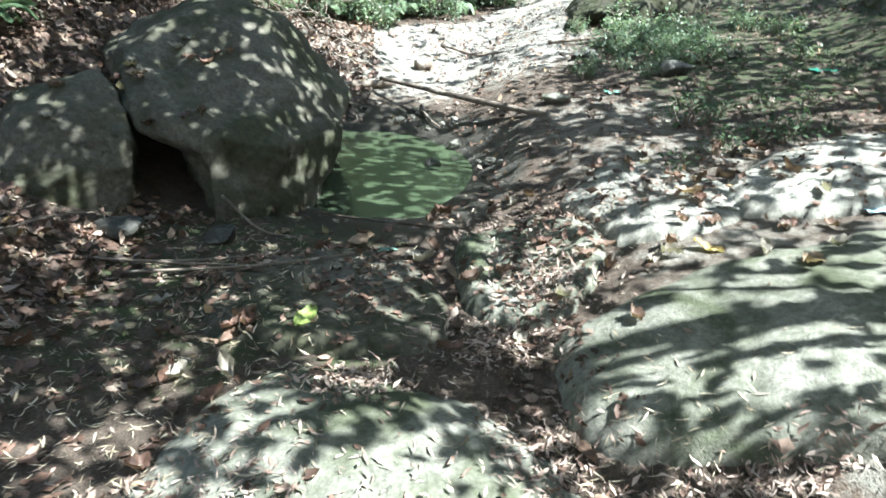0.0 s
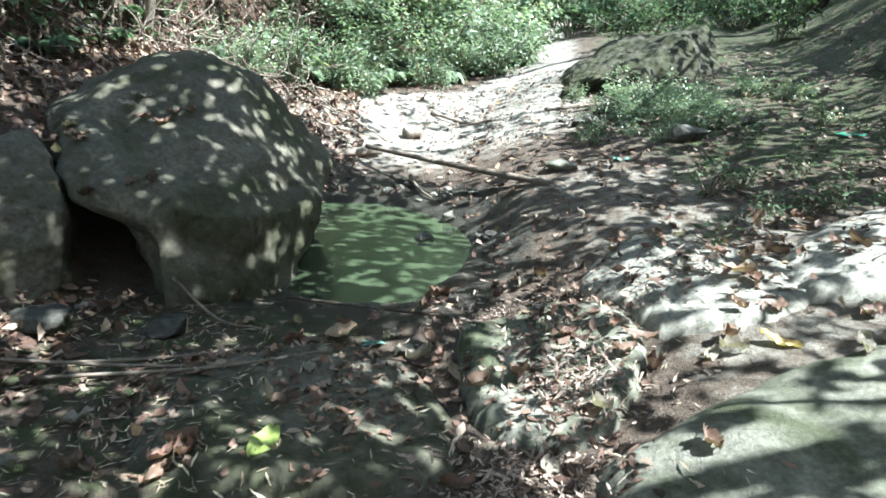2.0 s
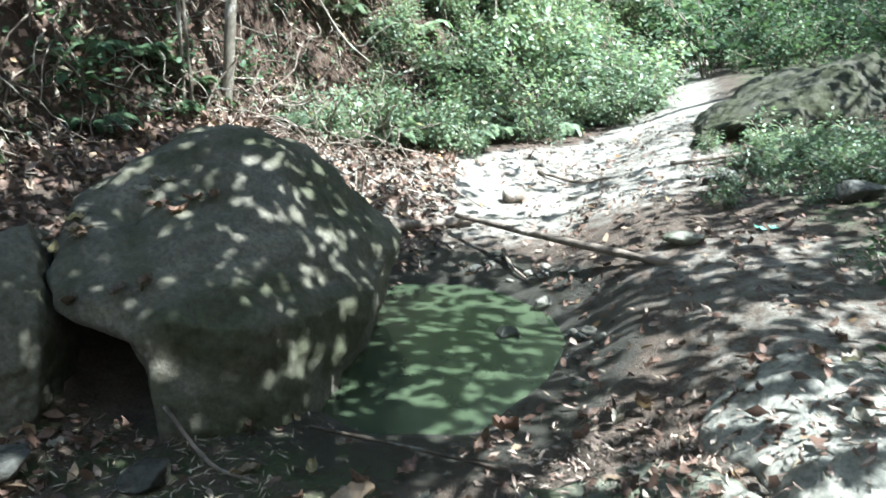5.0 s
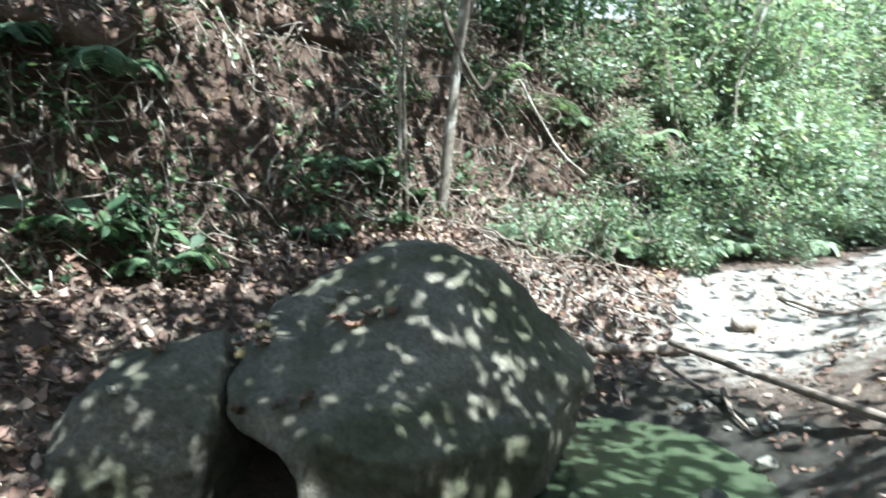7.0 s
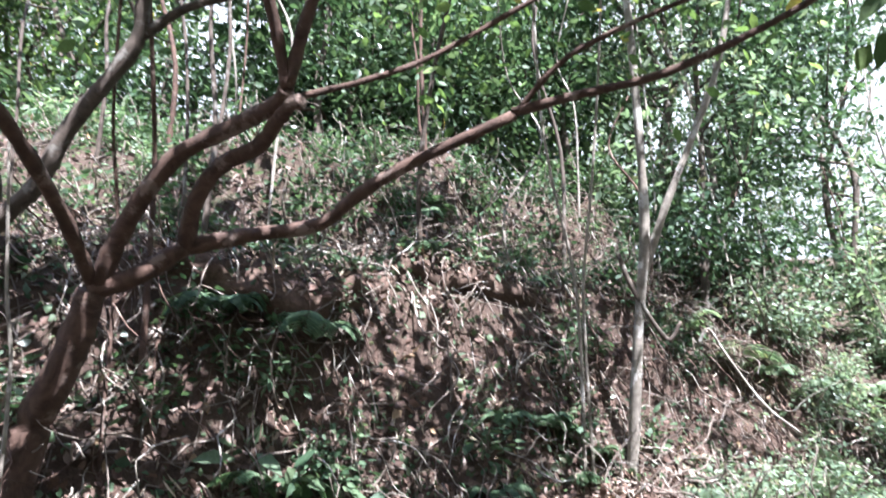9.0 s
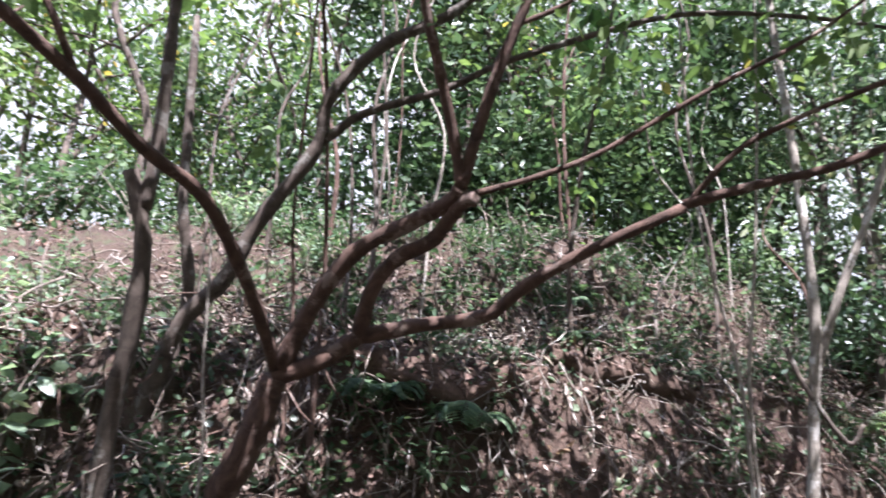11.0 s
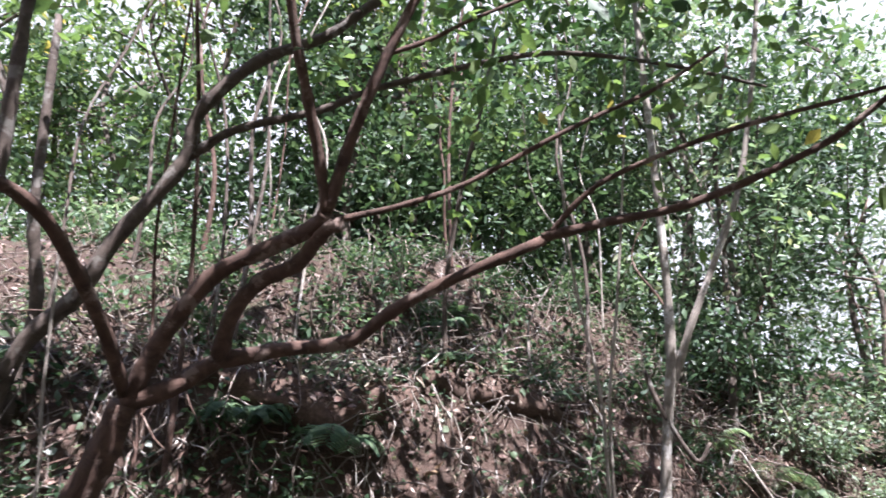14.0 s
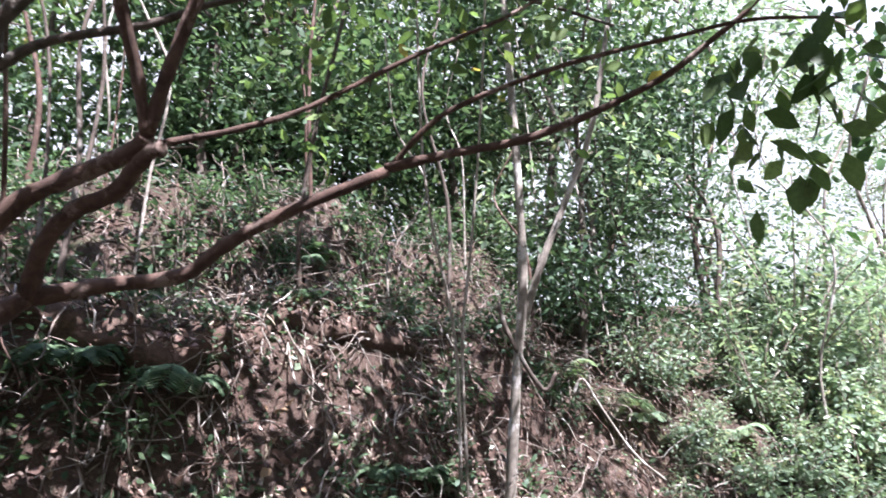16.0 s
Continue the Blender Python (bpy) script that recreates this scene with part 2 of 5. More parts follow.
def tube(name, pts, r0, r1, mat, parent=None, sides=8, per=5, rough=0.06, seed=0, label=""):
    V, T = tube_arrays(smooth_path(pts, per), r0, r1, sides, rough, seed)
    if parent is not None:
        V = V - np.array(parent.location)
    return mesh_obj(name, V, T, mat, parent, label)


def join_arrays(chunks):
    V, T, k = [], [], 0
    for v, t in chunks:
        V.append(v)
        T.append(t + k)
        k += len(v)
    return np.vstack(V), np.vstack(T)


def leaf_arrays(P, D, N, L, W, fold=0.12, curl=0.15):
    """Pointed leaves with a folded midrib: base P, direction D, normal N, length L, width W."""
    P, D, N = np.asarray(P), unit(np.asarray(D)), np.asarray(N)
    N = unit(N - (N * D).sum(1, keepdims=True) * D)
    S = np.cross(D, N)
    L, W = np.asarray(L)[:, None], np.asarray(W)[:, None]
    fold, curl = np.broadcast_to(fold, (len(P),))[:, None], np.broadcast_to(curl, (len(P),))[:, None]
    base = P
    mid = P + D * L * 0.5 - N * fold * W
    tip = P + D * L - N * curl * L
    r1, l1 = P + D * L * 0.38 + S * W * 0.5, P + D * L * 0.38 - S * W * 0.5
    r2, l2 = P + D * L * 0.72 + S * W * 0.36 - N * curl * L * 0.35, P + D * L * 0.72 - S * W * 0.36 - N * curl * L * 0.35
    V = np.stack([base, r1, r2, tip, l2, l1, mid], 1).reshape(-1, 3)
    t = np.array([(0, 1, 6), (1, 2, 6), (2, 3, 6), (3, 4, 6), (4, 5, 6), (5, 0, 6)])
    T = (t[None] + (np.arange(len(P)) * 7)[:, None, None]).reshape(-1, 3)
    return V, T


def rand_dirs(n, g, up=0.0):
    v = g.normal(size=(n, 3))
    v[:, 2] += up
    return unit(v)


def sstep(a, b, v):
    t = np.clip((v - a) / (b - a), 0, 1)
    return t * t * (3 - 2 * t)


def wave_noise(x, y, scale, seed, octaves=4):
    """Smooth pseudo-random relief in about -1..1, from sines of many directions."""
    g = np.random.default_rng(seed)
    out, amp, f, tot = 0.0, 1.0, scale, 0.0
    for _ in range(octaves):
        for _ in range(4):
            a, p = g.uniform(0, 2 * np.pi, 2)
            out = out + amp * np.sin((x * np.cos(a) + y * np.sin(a)) * f * 2 * np.pi * g.uniform(0.7, 1.3) + p)
        tot += amp * 2.0
        amp, f = amp * 0.55, f * 2.1
    return out / tot


# ---- the lie of the land ----
FOOT = [(-12, -8), (-4.6, 0.4), (-3.55, 2.6), (-2.95, 4.3), (-2.4, 5.8), (-2.05, 7.0), (-1.0, 8.1), (0.6, 9.4), (2.0, 11.3), (3.2, 14.5), (8.0, 26.0)]
FOOT_Z = [1.0, 0.95, 1.0, 1.05, 1.12, 1.05, 0.62, 0.50, 0.68, 1.2, 3.0]
FOOT_W = [1.9, 1.9, 1.5, 1.05, 1.0, 1.1, 1.7, 2.6, 3.2, 4.0, 5.0]     # how far back the slope reaches


def bank_coords(x, y):
    """Signed distance to the foot of the left bank (positive on the bank), foot height and width there."""
    best = np.full(np.shape(x), 1e9)
    sd, fz, fw = np.zeros(np.shape(x)), np.zeros(np.shape(x)), np.ones(np.shape(x))
    for i in range(len(FOOT) - 1):
        (x0, y0), (x1, y1) = FOOT[i], FOOT[i + 1]
        dx, dy = x1 - x0, y1 - y0
        ll = math.hypot(dx, dy)
        t = np.clip(((x - x0) * dx + (y - y0) * dy) / ll ** 2, 0, 1)
        d = np.hypot(x - x0 - t * dx, y - y0 - t * dy)
        side = np.sign((x - x0) * -dy + (y - y0) * dx)
        near = d < best
        best = np.where(near, d, best)
        sd = np.where(near, d * side, sd)
        fz = np.where(near, FOOT_Z[i] + t * (FOOT_Z[i + 1] - FOOT_Z[i]), fz)
        fw = np.where(near, FOOT_W[i] + t * (FOOT_W[i + 1] - FOOT_W[i]), fw)
    return sd, fz, fw


POOL = (-0.47, 4.62, 0.74, 1.03)


def ground_z(x, y):
    x, y = np.asarray(x, float), np.asarray(y, float)
    bed = 0.11 + 0.095 * np.maximum(y - 5.9, 0) - 0.03 * np.maximum(y - 12, 0)
    xs = x - 0.28 * np.maximum(y - 5.6, 0)
    bed = bed + 0.32 * sstep(0.05, 1.25, xs) + 0.13 * np.maximum(xs - 1.2, 0)
    bed = bed + 0.05 * sstep(2.6, 1.6, y)
    bed = bed + 0.6 * sstep(2.9 + 0.1 * y, 7.0 + 0.1 * y, xs) * 3.0 + 0.05 * np.maximum(-y - 1, 0)
    px, py = (x - POOL[0]) / POOL[2], (y - POOL[1]) / POOL[3]
    pr = np.hypot(px, py) * (1 + 0.07 * wave_noise(x, y, 0.9, 5, 2))
    bed = np.where(pr < 1.6, bed * sstep(0.98, 1.6, pr) + 0.035 * sstep(0.98, 1.05, pr) * sstep(1.6, 1.1, pr), bed) - 0.22 * sstep(1.0, 0.7, pr)
    sd, fz, fw = bank_coords(x, y)
    bed = bed + (fz - bed) * sstep(-1.75, 0.0, sd) ** 1.3
    u = sd / fw
    rise = 1.75 * sstep(0.0, 0.62, u) + 1.25 * sstep(0.75, 1.75, u) + 0.10 * np.clip(sd - 2.0, 0, 40)
    bed = bed + rise
    rough = 0.016 * wave_noise(x, y, 0.8, 1) + 0.007 * wave_noise(x, y, 3.2, 2)
    lump = 0.20 * wave_noise(x, y, 0.55, 3) + 0.11 * wave_noise(x, y, 1.9, 4)
    flat = sstep(1.15, 1.5, pr)
    return bed + rough * flat + lump * sstep(0.05, 0.6, sd)


def axis(stretch):
    out = [stretch[0][0]]
    for a, b, step in stretch:
        out += list(np.linspace(a, b, max(2, int(round((b - a) / step)) + 1))[1:])
    return np.array(out)


def build_ground():
    gx = axis([(-260, -40, 40), (-40, -14, 4), (-14, -5.5, 0.5), (-5.5, 3.5, 0.045), (3.5, 8, 0.2), (8, 40, 4), (40, 260, 40)])
    gy = axis([(-260, -40, 40), (-40, -8, 4), (-8, -0.5, 0.3), (-0.5, 9.5, 0.045), (9.5, 16, 0.2), (16, 40, 2), (40, 260, 40)])
    X, Y = np.meshgrid(gx, gy)
    Z = ground_z(X, Y)
    far = np.hypot(X, Y - 4)
    Z = np.where(far > 30, np.minimum(Z, 6.0), Z)
    nx, ny = len(gx), len(gy)
    i = (np.arange(ny - 1)[:, None] * nx + np.arange(nx - 1)[None]).ravel()
    Q = np.stack([i, i + 1, i + nx + 1, i + nx], 1)
    ob = mesh_obj("ground", np.stack([X.ravel(), Y.ravel(), Z.ravel()], 1), Q, MAT_GROUND)
    x, y = X.ravel(), Y.ravel()
    sd, _, _ = bank_coords(x, y)
    xs = x - 0.28 * np.maximum(y - 5.6, 0)
    silt = sstep(5.6, 7.4, y) * sstep(1.9, 0.9, xs) * sstep(-0.2, -0.7, sd) * 0.62
    silt = np.maximum(silt, 0.22 * sstep(0.4, 1.0, x) * sstep(2.8, 1.6, x) * sstep(6.0, 4.5, y))
    px, py = (x - POOL[0]) / POOL[2], (y - POOL[1]) / POOL[3]
    mud = 0.62 * sstep(1.65, 1.2, np.hypot(px, py)) + 0.12 * sstep(1.2, 0.3, np.hypot((x - 0.55) / 0.8, (y - 4.4) / 0.9))
    green = 0.20 * sstep(-0.2, -0.6, x) * sstep(-2.6, -1.6, x) * sstep(1.4, 2.0, y) * sstep(3.7, 3.3, y) + 0.12 * sstep(0.1, 0.8, sd) + 0.25 * sstep(1.4, 2.2, xs) * sstep(3.5, 4.5, y)
    col = ob.data.color_attributes.new("zones", "FLOAT_COLOR", "POINT")
    col.data.foreach_set("color", np.stack([silt, mud, green, sstep(-0.6, 0.2, sd)], 1).astype(np.float32).ravel())
    return tagged(ob, "dry creek bed of soil, silt and leaf litter", "ground", kind="structure")


ground = build_ground()


def noise3(V, scale, seed, octaves=4):
    g = np.random.default_rng(seed)
    out, amp, f, tot = np.zeros(len(V)), 1.0, scale, 0.0
    for _ in range(octaves):
        for _ in range(5):
            d = unit(g.normal(size=3))
            out += amp * np.sin(V @ d * f * 2 * np.pi * g.uniform(0.7, 1.3) + g.uniform(0, 6.28))
        tot += amp * 2.2
        amp, f = amp * 0.5, f * 2.1
    return out / tot


def hull_rock(name, pts, mat, label, category="boulder", cuts=5, relax=1, rough=0.03, seed=1, round_steps=2, carve=None):
    """A broken block of stone: the hull of a few corners, edges worn round, face relief by noise."""
    bm = bmesh.new()
    for p in pts:
        bm.verts.new(p)
    r = bmesh.ops.convex_hull(bm, input=bm.verts)
    drop = list({v for v in bm.verts if not v.link_faces})
    if drop:
        bmesh.ops.delete(bm, geom=drop, context="VERTS")
    size = max((Vector(a) - Vector(pts[0])).length for a in pts)
    for k in range(cuts):
        long = [e for e in bm.edges if e.calc_length() > size / (2.2 ** (k + 1))] if k < 2 else list(bm.edges)
        bmesh.ops.subdivide_edges(bm, edges=long, cuts=1, use_grid_fill=True)
        bmesh.ops.triangulate(bm, faces=[f for f in bm.faces if len(f.verts) > 3])
        if 2 <= k <= 1 + round_steps:
            for _ in range(relax):
                bmesh.ops.smooth_vert(bm, verts=bm.verts, factor=0.3, use_axis_x=True, use_axis_y=True, use_axis_z=True)
        if len(bm.verts) > 9000:
            break
    bm.normal_update()
    V = np.array([v.co[:] for v in bm.verts])
    Nn = np.array([v.normal[:] for v in bm.verts])
    h = rough * size * (0.9 * noise3(V, 1.6 / size, seed) + 0.35 * noise3(V, 7 / size, seed + 1) + 0.16 * noise3(V, 26 / size, seed + 2))
    V = V + Nn * h[:, None]
    if carve:
        V = carve(V)
    for v, c in zip(bm.verts, V):
        v.co = c
    me = bpy.data.meshes.new(name)
    bm.to_mesh(me)
    bm.free()
    me.materials.append(mat)
    for p in me.polygons:
        p.use_smooth = True
    return tagged(new(name, me), label, category)


def recess(V):
    """The hollow under the boulder's lip, beside the smaller rock, and a few broken pits."""
    x, y, z = V.T
    k = sstep(0.05, -0.14, z - 0.60 + 0.22 * (x + 1.87)) * sstep(-1.40, -1.62, x) * sstep(4.6, 4.0, y)
    V = V + np.column_stack([0.18 * k, 0.10 * k, 0 * k])
    for p, r, d in (((-0.86, 4.12, 0.56), 0.055, 0.06), ((-1.02, 3.62, 0.28), 0.06, 0.05), ((-1.30, 3.45, 0.42), 0.09, 0.03), ((-1.75, 4.0, 0.88), 0.12, 0.05)):
        w = np.exp(-((V - np.array(p)) ** 2).sum(1) / r ** 2)
        V = V + w[:, None] * d * unit(np.array([-1.4, 4.6, 0.3]) - np.array(p))
    return V


boulder = hull_rock("boulder", [
    (-1.56, 3.43, -0.12), (-1.50, 3.40, 0.2), (-0.95, 3.57, -0.15), (-0.92, 4.0, -0.2), (-0.8, 5.0, -0.1), (-1.3, 5.75, 0.2), (-2.35, 5.35, 0.3), (-1.80, 4.2, -0.1),
    (-0.66, 4.28, 0.43), (-0.61, 5.22, 0.50), (-1.87, 3.56, 0.71), (-1.34, 3.42, 0.61), (-1.01, 3.57, 0.50), (-1.12, 4.05, 0.84),
    (-1.52, 4.55, 1.20), (-1.66, 4.75, 1.21), (-1.17, 4.82, 1.11), (-2.3, 5.1, 0.95), (-2.02, 4.12, 0.97), (-2.35, 4.55, 0.88)],
    MAT_BOULDER, "large dark mossy boulder beside the green pool", cuts=6, rough=0.022, seed=11, round_steps=1, carve=recess)
boulder_small = hull_rock("boulder", [
    (-1.88, 3.55, 0.74), (-1.83, 3.42, 0.60), (-1.91, 3.31, -0.05), (-2.08, 3.85, 0.93), (-2.35, 3.28, 0.81), (-2.40, 3.16, 0.58), (-2.46, 3.02, 0.3), (-2.6, 2.96, 0.0), (-2.1, 3.22, 0.5), (-2.05, 3.22, -0.05),
    (-2.47, 3.55, 0.84), (-2.75, 3.9, 0.55), (-2.92, 3.3, 0.28), (-3.05, 3.2, 0.0), (-2.3, 4.4, 0.6), (-2.65, 4.2, 0.4), (-2.05, 4.2, 0.2)],
    MAT_BOULDER, "dark mossy boulder leaning against a larger one", cuts=6, rough=0.024, seed=23, round_steps=1)


def slab(outline, height, mat, label, seed, rings=26, segs=110, dome=0.0, edge=16.0):
    """A worn bed of rock that stands a little proud of the soil, with a rounded broken edge."""
    area = sum(a[0] * b[1] - b[0] * a[1] for a, b in zip(outline, [*outline[1:], outline[0]]))
    outline = outline if area > 0 else outline[::-1]
    o = smooth_path([*outline, outline[0]], 12)[:-1]
    o = o[np.linspace(0, len(o) - 1, segs).astype(int)]
    c = o.mean(0)
    V, T = [], []
    g = np.random.default_rng(seed)
    ring0 = rings * segs
    jag = 1 + 0.02 * g.normal(size=segs)
    for k in range(rings):
        r = 1.03 * (1 - (1 - (k + 1.2) / (rings + 0.2)) ** 1.8)
        p = c + (o - c) * (r * (1 + (jag - 1) * min(r, 1) ** 12))[:, None]
        z = ground_z(p[:, 0], p[:, 1]) + height * (1 - min(r, 1.03) ** edge * 1.25) + dome * (1 - r ** 2)
        z = z + 0.012 * wave_noise(p[:, 0], p[:, 1], 1.4, seed) + 0.006 * wave_noise(p[:, 0], p[:, 1], 6, seed + 1)
        V.append(np.column_stack([p, z]))
    V = np.vstack([*V, [[c[0], c[1], V[0][:, 2].mean()]]])
    T += [(ring0, j, (j + 1) % segs) for j in range(segs)]
    for k in range(rings - 1):
        for j in range(segs):
            q = (j + 1) % segs
            a, b, cc, d = k * segs + j, k * segs + q, (k + 1) * segs + q, (k + 1) * segs + j
            T += [(a, d, cc), (a, cc, b)]
    return tagged(mesh_obj("bedrock_slab", V, T, mat), label, "rock slab", group="bedrock slabs in the creek bed")


slabs = [
    slab([(0.22, 1.92), (0.16, 1.42), (0.24, 1.20), (0.42, 1.09), (0.65, 1.0), (0.9, 0.87), (1.3, 0.62), (1.9, 0.8), (2.3, 1.5), (2.1, 2.1), (1.2, 2.06), (0.6, 2.0)], 0.10, MAT_SLAB, "broad grey bedrock slab with a dark broken edge", 31, dome=0.015),
    slab([(-1.16, 1.6), (-0.8, 1.82), (-0.4, 1.68), (-0.1, 1.5), (0.06, 1.22), (0.12, 0.8), (0.05, 0.2), (-0.5, -0.2), (-1.1, 0.1), (-1.35, 1.0)], 0.04, MAT_SLAB, "grey-green bedrock slab strewn with straw", 32, dome=0.07, edge=5.0),
    slab([(-0.02, 3.05), (-0.1, 2.6), (-0.04, 2.2), (0.3, 2.05), (0.62, 2.42), (0.66, 2.8), (0.4, 3.12)], 0.09, MAT_SLAB, "low bedrock block with a rounded edge and leaves on it", 33),
    slab([(0.72, 2.55), (1.1, 2.42), (1.5, 2.7), (1.35, 3.2), (0.95, 3.5), (0.6, 3.25), (0.68, 2.9)], 0.05, MAT_PALE, "pale worn bedrock slab crossed by sunlight", 34),
    slab([(1.3, 2.55), (1.9, 2.42), (2.8, 2.6), (2.9, 3.2), (2.1, 3.35), (1.5, 3.0)], 0.07, MAT_PALE, "pale bedrock ledge in bright sun", 35, dome=0.03),
    slab([(-1.3, 2.7), (-0.6, 2.95), (-0.22, 2.6), (-0.2, 2.0), (-0.7, 1.88), (-1.25, 2.1)], 0.06, MAT_BOULDER, "flat dark bedrock under fallen leaves", 36),
]

# still water of the pool
def build_pool():
    seg, V, T = 64, [(POOL[0], POOL[1], 0.0)], []
    for k in (0.35, 0.7, 1.06):
        for j in range(seg):
            a = 2 * math.pi * j / seg
            V.append((POOL[0] + POOL[2] * k * math.cos(a), POOL[1] + POOL[3] * k * math.sin(a), 0.0))
    for j in range(seg):
        q = (j + 1) % seg
        T.append((0, 1 + j, 1 + q))
        for k in range(2):
            a, b, c, d = 1 + k * seg + j, 1 + k * seg + q, 1 + (k + 1) * seg + q, 1 + (k + 1) * seg + j
            T += [(a, d, c), (a, c, b)]
    return tagged(mesh_obj("pool_water", V, T, MAT_WATER), "shallow pool of still murky green water", "water", kind="structure")


pool = build_pool()

# ---- the brow of earth that roots hold together above the undercut face ----
MAT_EARTH = rock_mat("red_brown_earth", (0.044, 0.030, 0.022), (0.125, 0.084, 0.064), (0.05, 0.055, 0.025), 0.62, 0.75, 0.95)


def brow(y0, y1, out, thick, label, seed):
    """A lumpy lip of earth along the top edge of the steep face, standing proud of it."""
    pts = []
    for y in np.arange(y0, y1, 0.14):
        i = next(k for k in range(len(FOOT) - 1) if FOOT[k][1] <= y <= FOOT[k + 1][1])
        f = (y - FOOT[i][1]) / (FOOT[i + 1][1] - FOOT[i][1])
        w = FOOT_W[i] + f * (FOOT_W[i + 1] - FOOT_W[i])
        d = unit(np.array([FOOT[i + 1][0] - FOOT[i][0], FOOT[i + 1][1] - FOOT[i][1]]))
        x = FOOT[i][0] + f * (FOOT[i + 1][0] - FOOT[i][0]) - d[1] * w * 0.58
        pts.append((x, y + d[0] * w * 0.58, 0.0))
    pts = np.array(pts)
    pts[:, 2] = ground_z(pts[:, 0], pts[:, 1]) - thick * 0.62
    pts[:, 0] += out
    taper = np.sin(np.linspace(0.25, np.pi - 0.25, len(pts)))
    V, T = tube_arrays(pts, thick, thick, 22, 0.05, seed)
    n = len(pts) * 22
    core = np.repeat(pts, 22, 0)
    lump = 1 + 0.34 * noise3(V[:n], 1.1, seed) + 0.24 * noise3(V[:n], 3.2, seed + 1)
    V[:n] = core + (V[:n] - core) * (lump * np.repeat(taper, 22))[:, None] * [1.0, 1.0, 0.8]
    return tagged(mesh_obj("earth_brow", V, T, MAT_EARTH), label, "earth bank", kind="structure")


brows = [brow(3.3, 5.1, 0.02, 0.24, "overhanging lip of red-brown earth above the bank's scar", 651),
         brow(4.9, 6.5, -0.02, 0.20, "lip of rooty earth along the top of the bank", 652),
         brow(0.9, 2.5, 0.0, 0.20, "crumbling lip of earth behind the crooked tree", 653)]


# ---- surfaces that things rest on ----
from mathutils.bvhtree import BVHTree


def bvh_of(objs):
    V, F, k = [], [], 0
    for ob in objs:
        me = ob.data
        V += [v.co[:] for v in me.vertices]
        F += [[i + k for i in p.vertices] for p in me.polygons]
        k = len(V)
    return BVHTree.FromPolygons(V, F)


def near_ground_only():
    """The ground of the creek and the bank's foot, for resting things on."""
    gx, gy = np.arange(-11.5, 7.01, 0.06), np.arange(-2.5, 13, 0.06)
    X, Y = np.meshgrid(gx, gy)
    Z = ground_z(X, Y)
    nx, ny = len(gx), len(gy)
    i = (np.arange(ny - 1)[:, None] * nx + np.arange(nx - 1)[None]).ravel()
    Q = np.stack([i, i + 1, i + nx + 1, i + nx], 1)
    return np.stack([X.ravel(), Y.ravel(), Z.ravel()], 1).tolist(), Q.tolist()


GV, GF = near_ground_only()
GROUND_BVH = BVHTree.FromPolygons(GV, GF)
ROCK_BVH = bvh_of([*slabs, *brows, boulder, boulder_small])
BOULDER_BVH = bvh_of([boulder, boulder_small])


def rest(x, y, rocks=True):
    """Height and normal of what lies uppermost at (x, y)."""
    o, d = Vector((x, y, 12)), Vector((0, 0, -1))
    a = GROUND_BVH.ray_cast(o, d)
    hit = (a[0].z, a[1]) if a[0] else (float(ground_z(x, y)), Vector((0, 0, 1)))
    if rocks:
        b = ROCK_BVH.ray_cast(o, d)
        if b[0] and b[0].z > hit[0]:
            hit = (b[0].z, b[1])
    return hit


def rest_many(xy):
    z, nn = np.empty(len(xy)), np.empty((len(xy), 3))
    for i, (x, y) in enumerate(xy):
        h, m = rest(x, y)
        z[i], nn[i] = h, m if m.z > 0 else -m
    return z, nn


def on_boulder(xy):
    d = Vector((0, 0, -1))
    out = np.zeros(len(xy), bool)
    for i, (x, y) in enumerate(xy):
        hit = BOULDER_BVH.ray_cast(Vector((x, y, 12)), d)[0]
        out[i] = hit is not None and hit.z > rest(x, y, False)[0]
    return out


def in_pool(x, y, k=1.0):
    return np.hypot((x - POOL[0]) / POOL[2], (y - POOL[1]) / POOL[3]) < k


# ---- leaf litter ----
def litter(name, label, xy, size, mat, seed, lift=0.012, tilt=0.35, slim=0.5, category="leaf litter", ragged=0.07):
    g = np.random.default_rng(seed)
    xy = xy[~in_pool(xy[:, 0], xy[:, 1], 1.02)]
    n = len(xy)
    z, nn = rest_many(xy)
    keep = (nn[:, 2] > 0.12) & ~on_boulder(xy)
    xy, z, nn = xy[keep], z[keep], nn[keep]
    n = len(xy)
    nn = unit(nn + tilt * g.normal(size=(n, 3)))
    d = g.normal(size=(n, 3))
    L = size * g.uniform(0.45, 1.35, n)
    P = np.column_stack([xy, z + lift * g.uniform(0.4, 2.2, n)]) - 0.0
    V, T = leaf_arrays(P, np.cross(nn, d), nn, L, L * slim * g.uniform(0.7, 1.3, n), g.uniform(-0.25, 0.25, n), g.uniform(-0.35, 0.25, n))
    V = V + g.normal(size=V.shape) * np.repeat(L * ragged, 7)[:, None] * [1, 1, 0.6]      # torn, crumpled outlines
    return tagged(mesh_obj(name, V, T, mat), label, category, kind="stuff")


def scatter(n, x0, x1, y0, y1, g, weight=None):
    xy = np.column_stack([g.uniform(x0, x1, n), g.uniform(y0, y1, n)])
    if weight is not None:
        xy = xy[g.uniform(size=n) < weight(xy[:, 0], xy[:, 1])]
    return xy


def patchy(x, y, seed, lo, hi):
    return sstep(lo, hi, wave_noise(x, y, 0.8, seed))


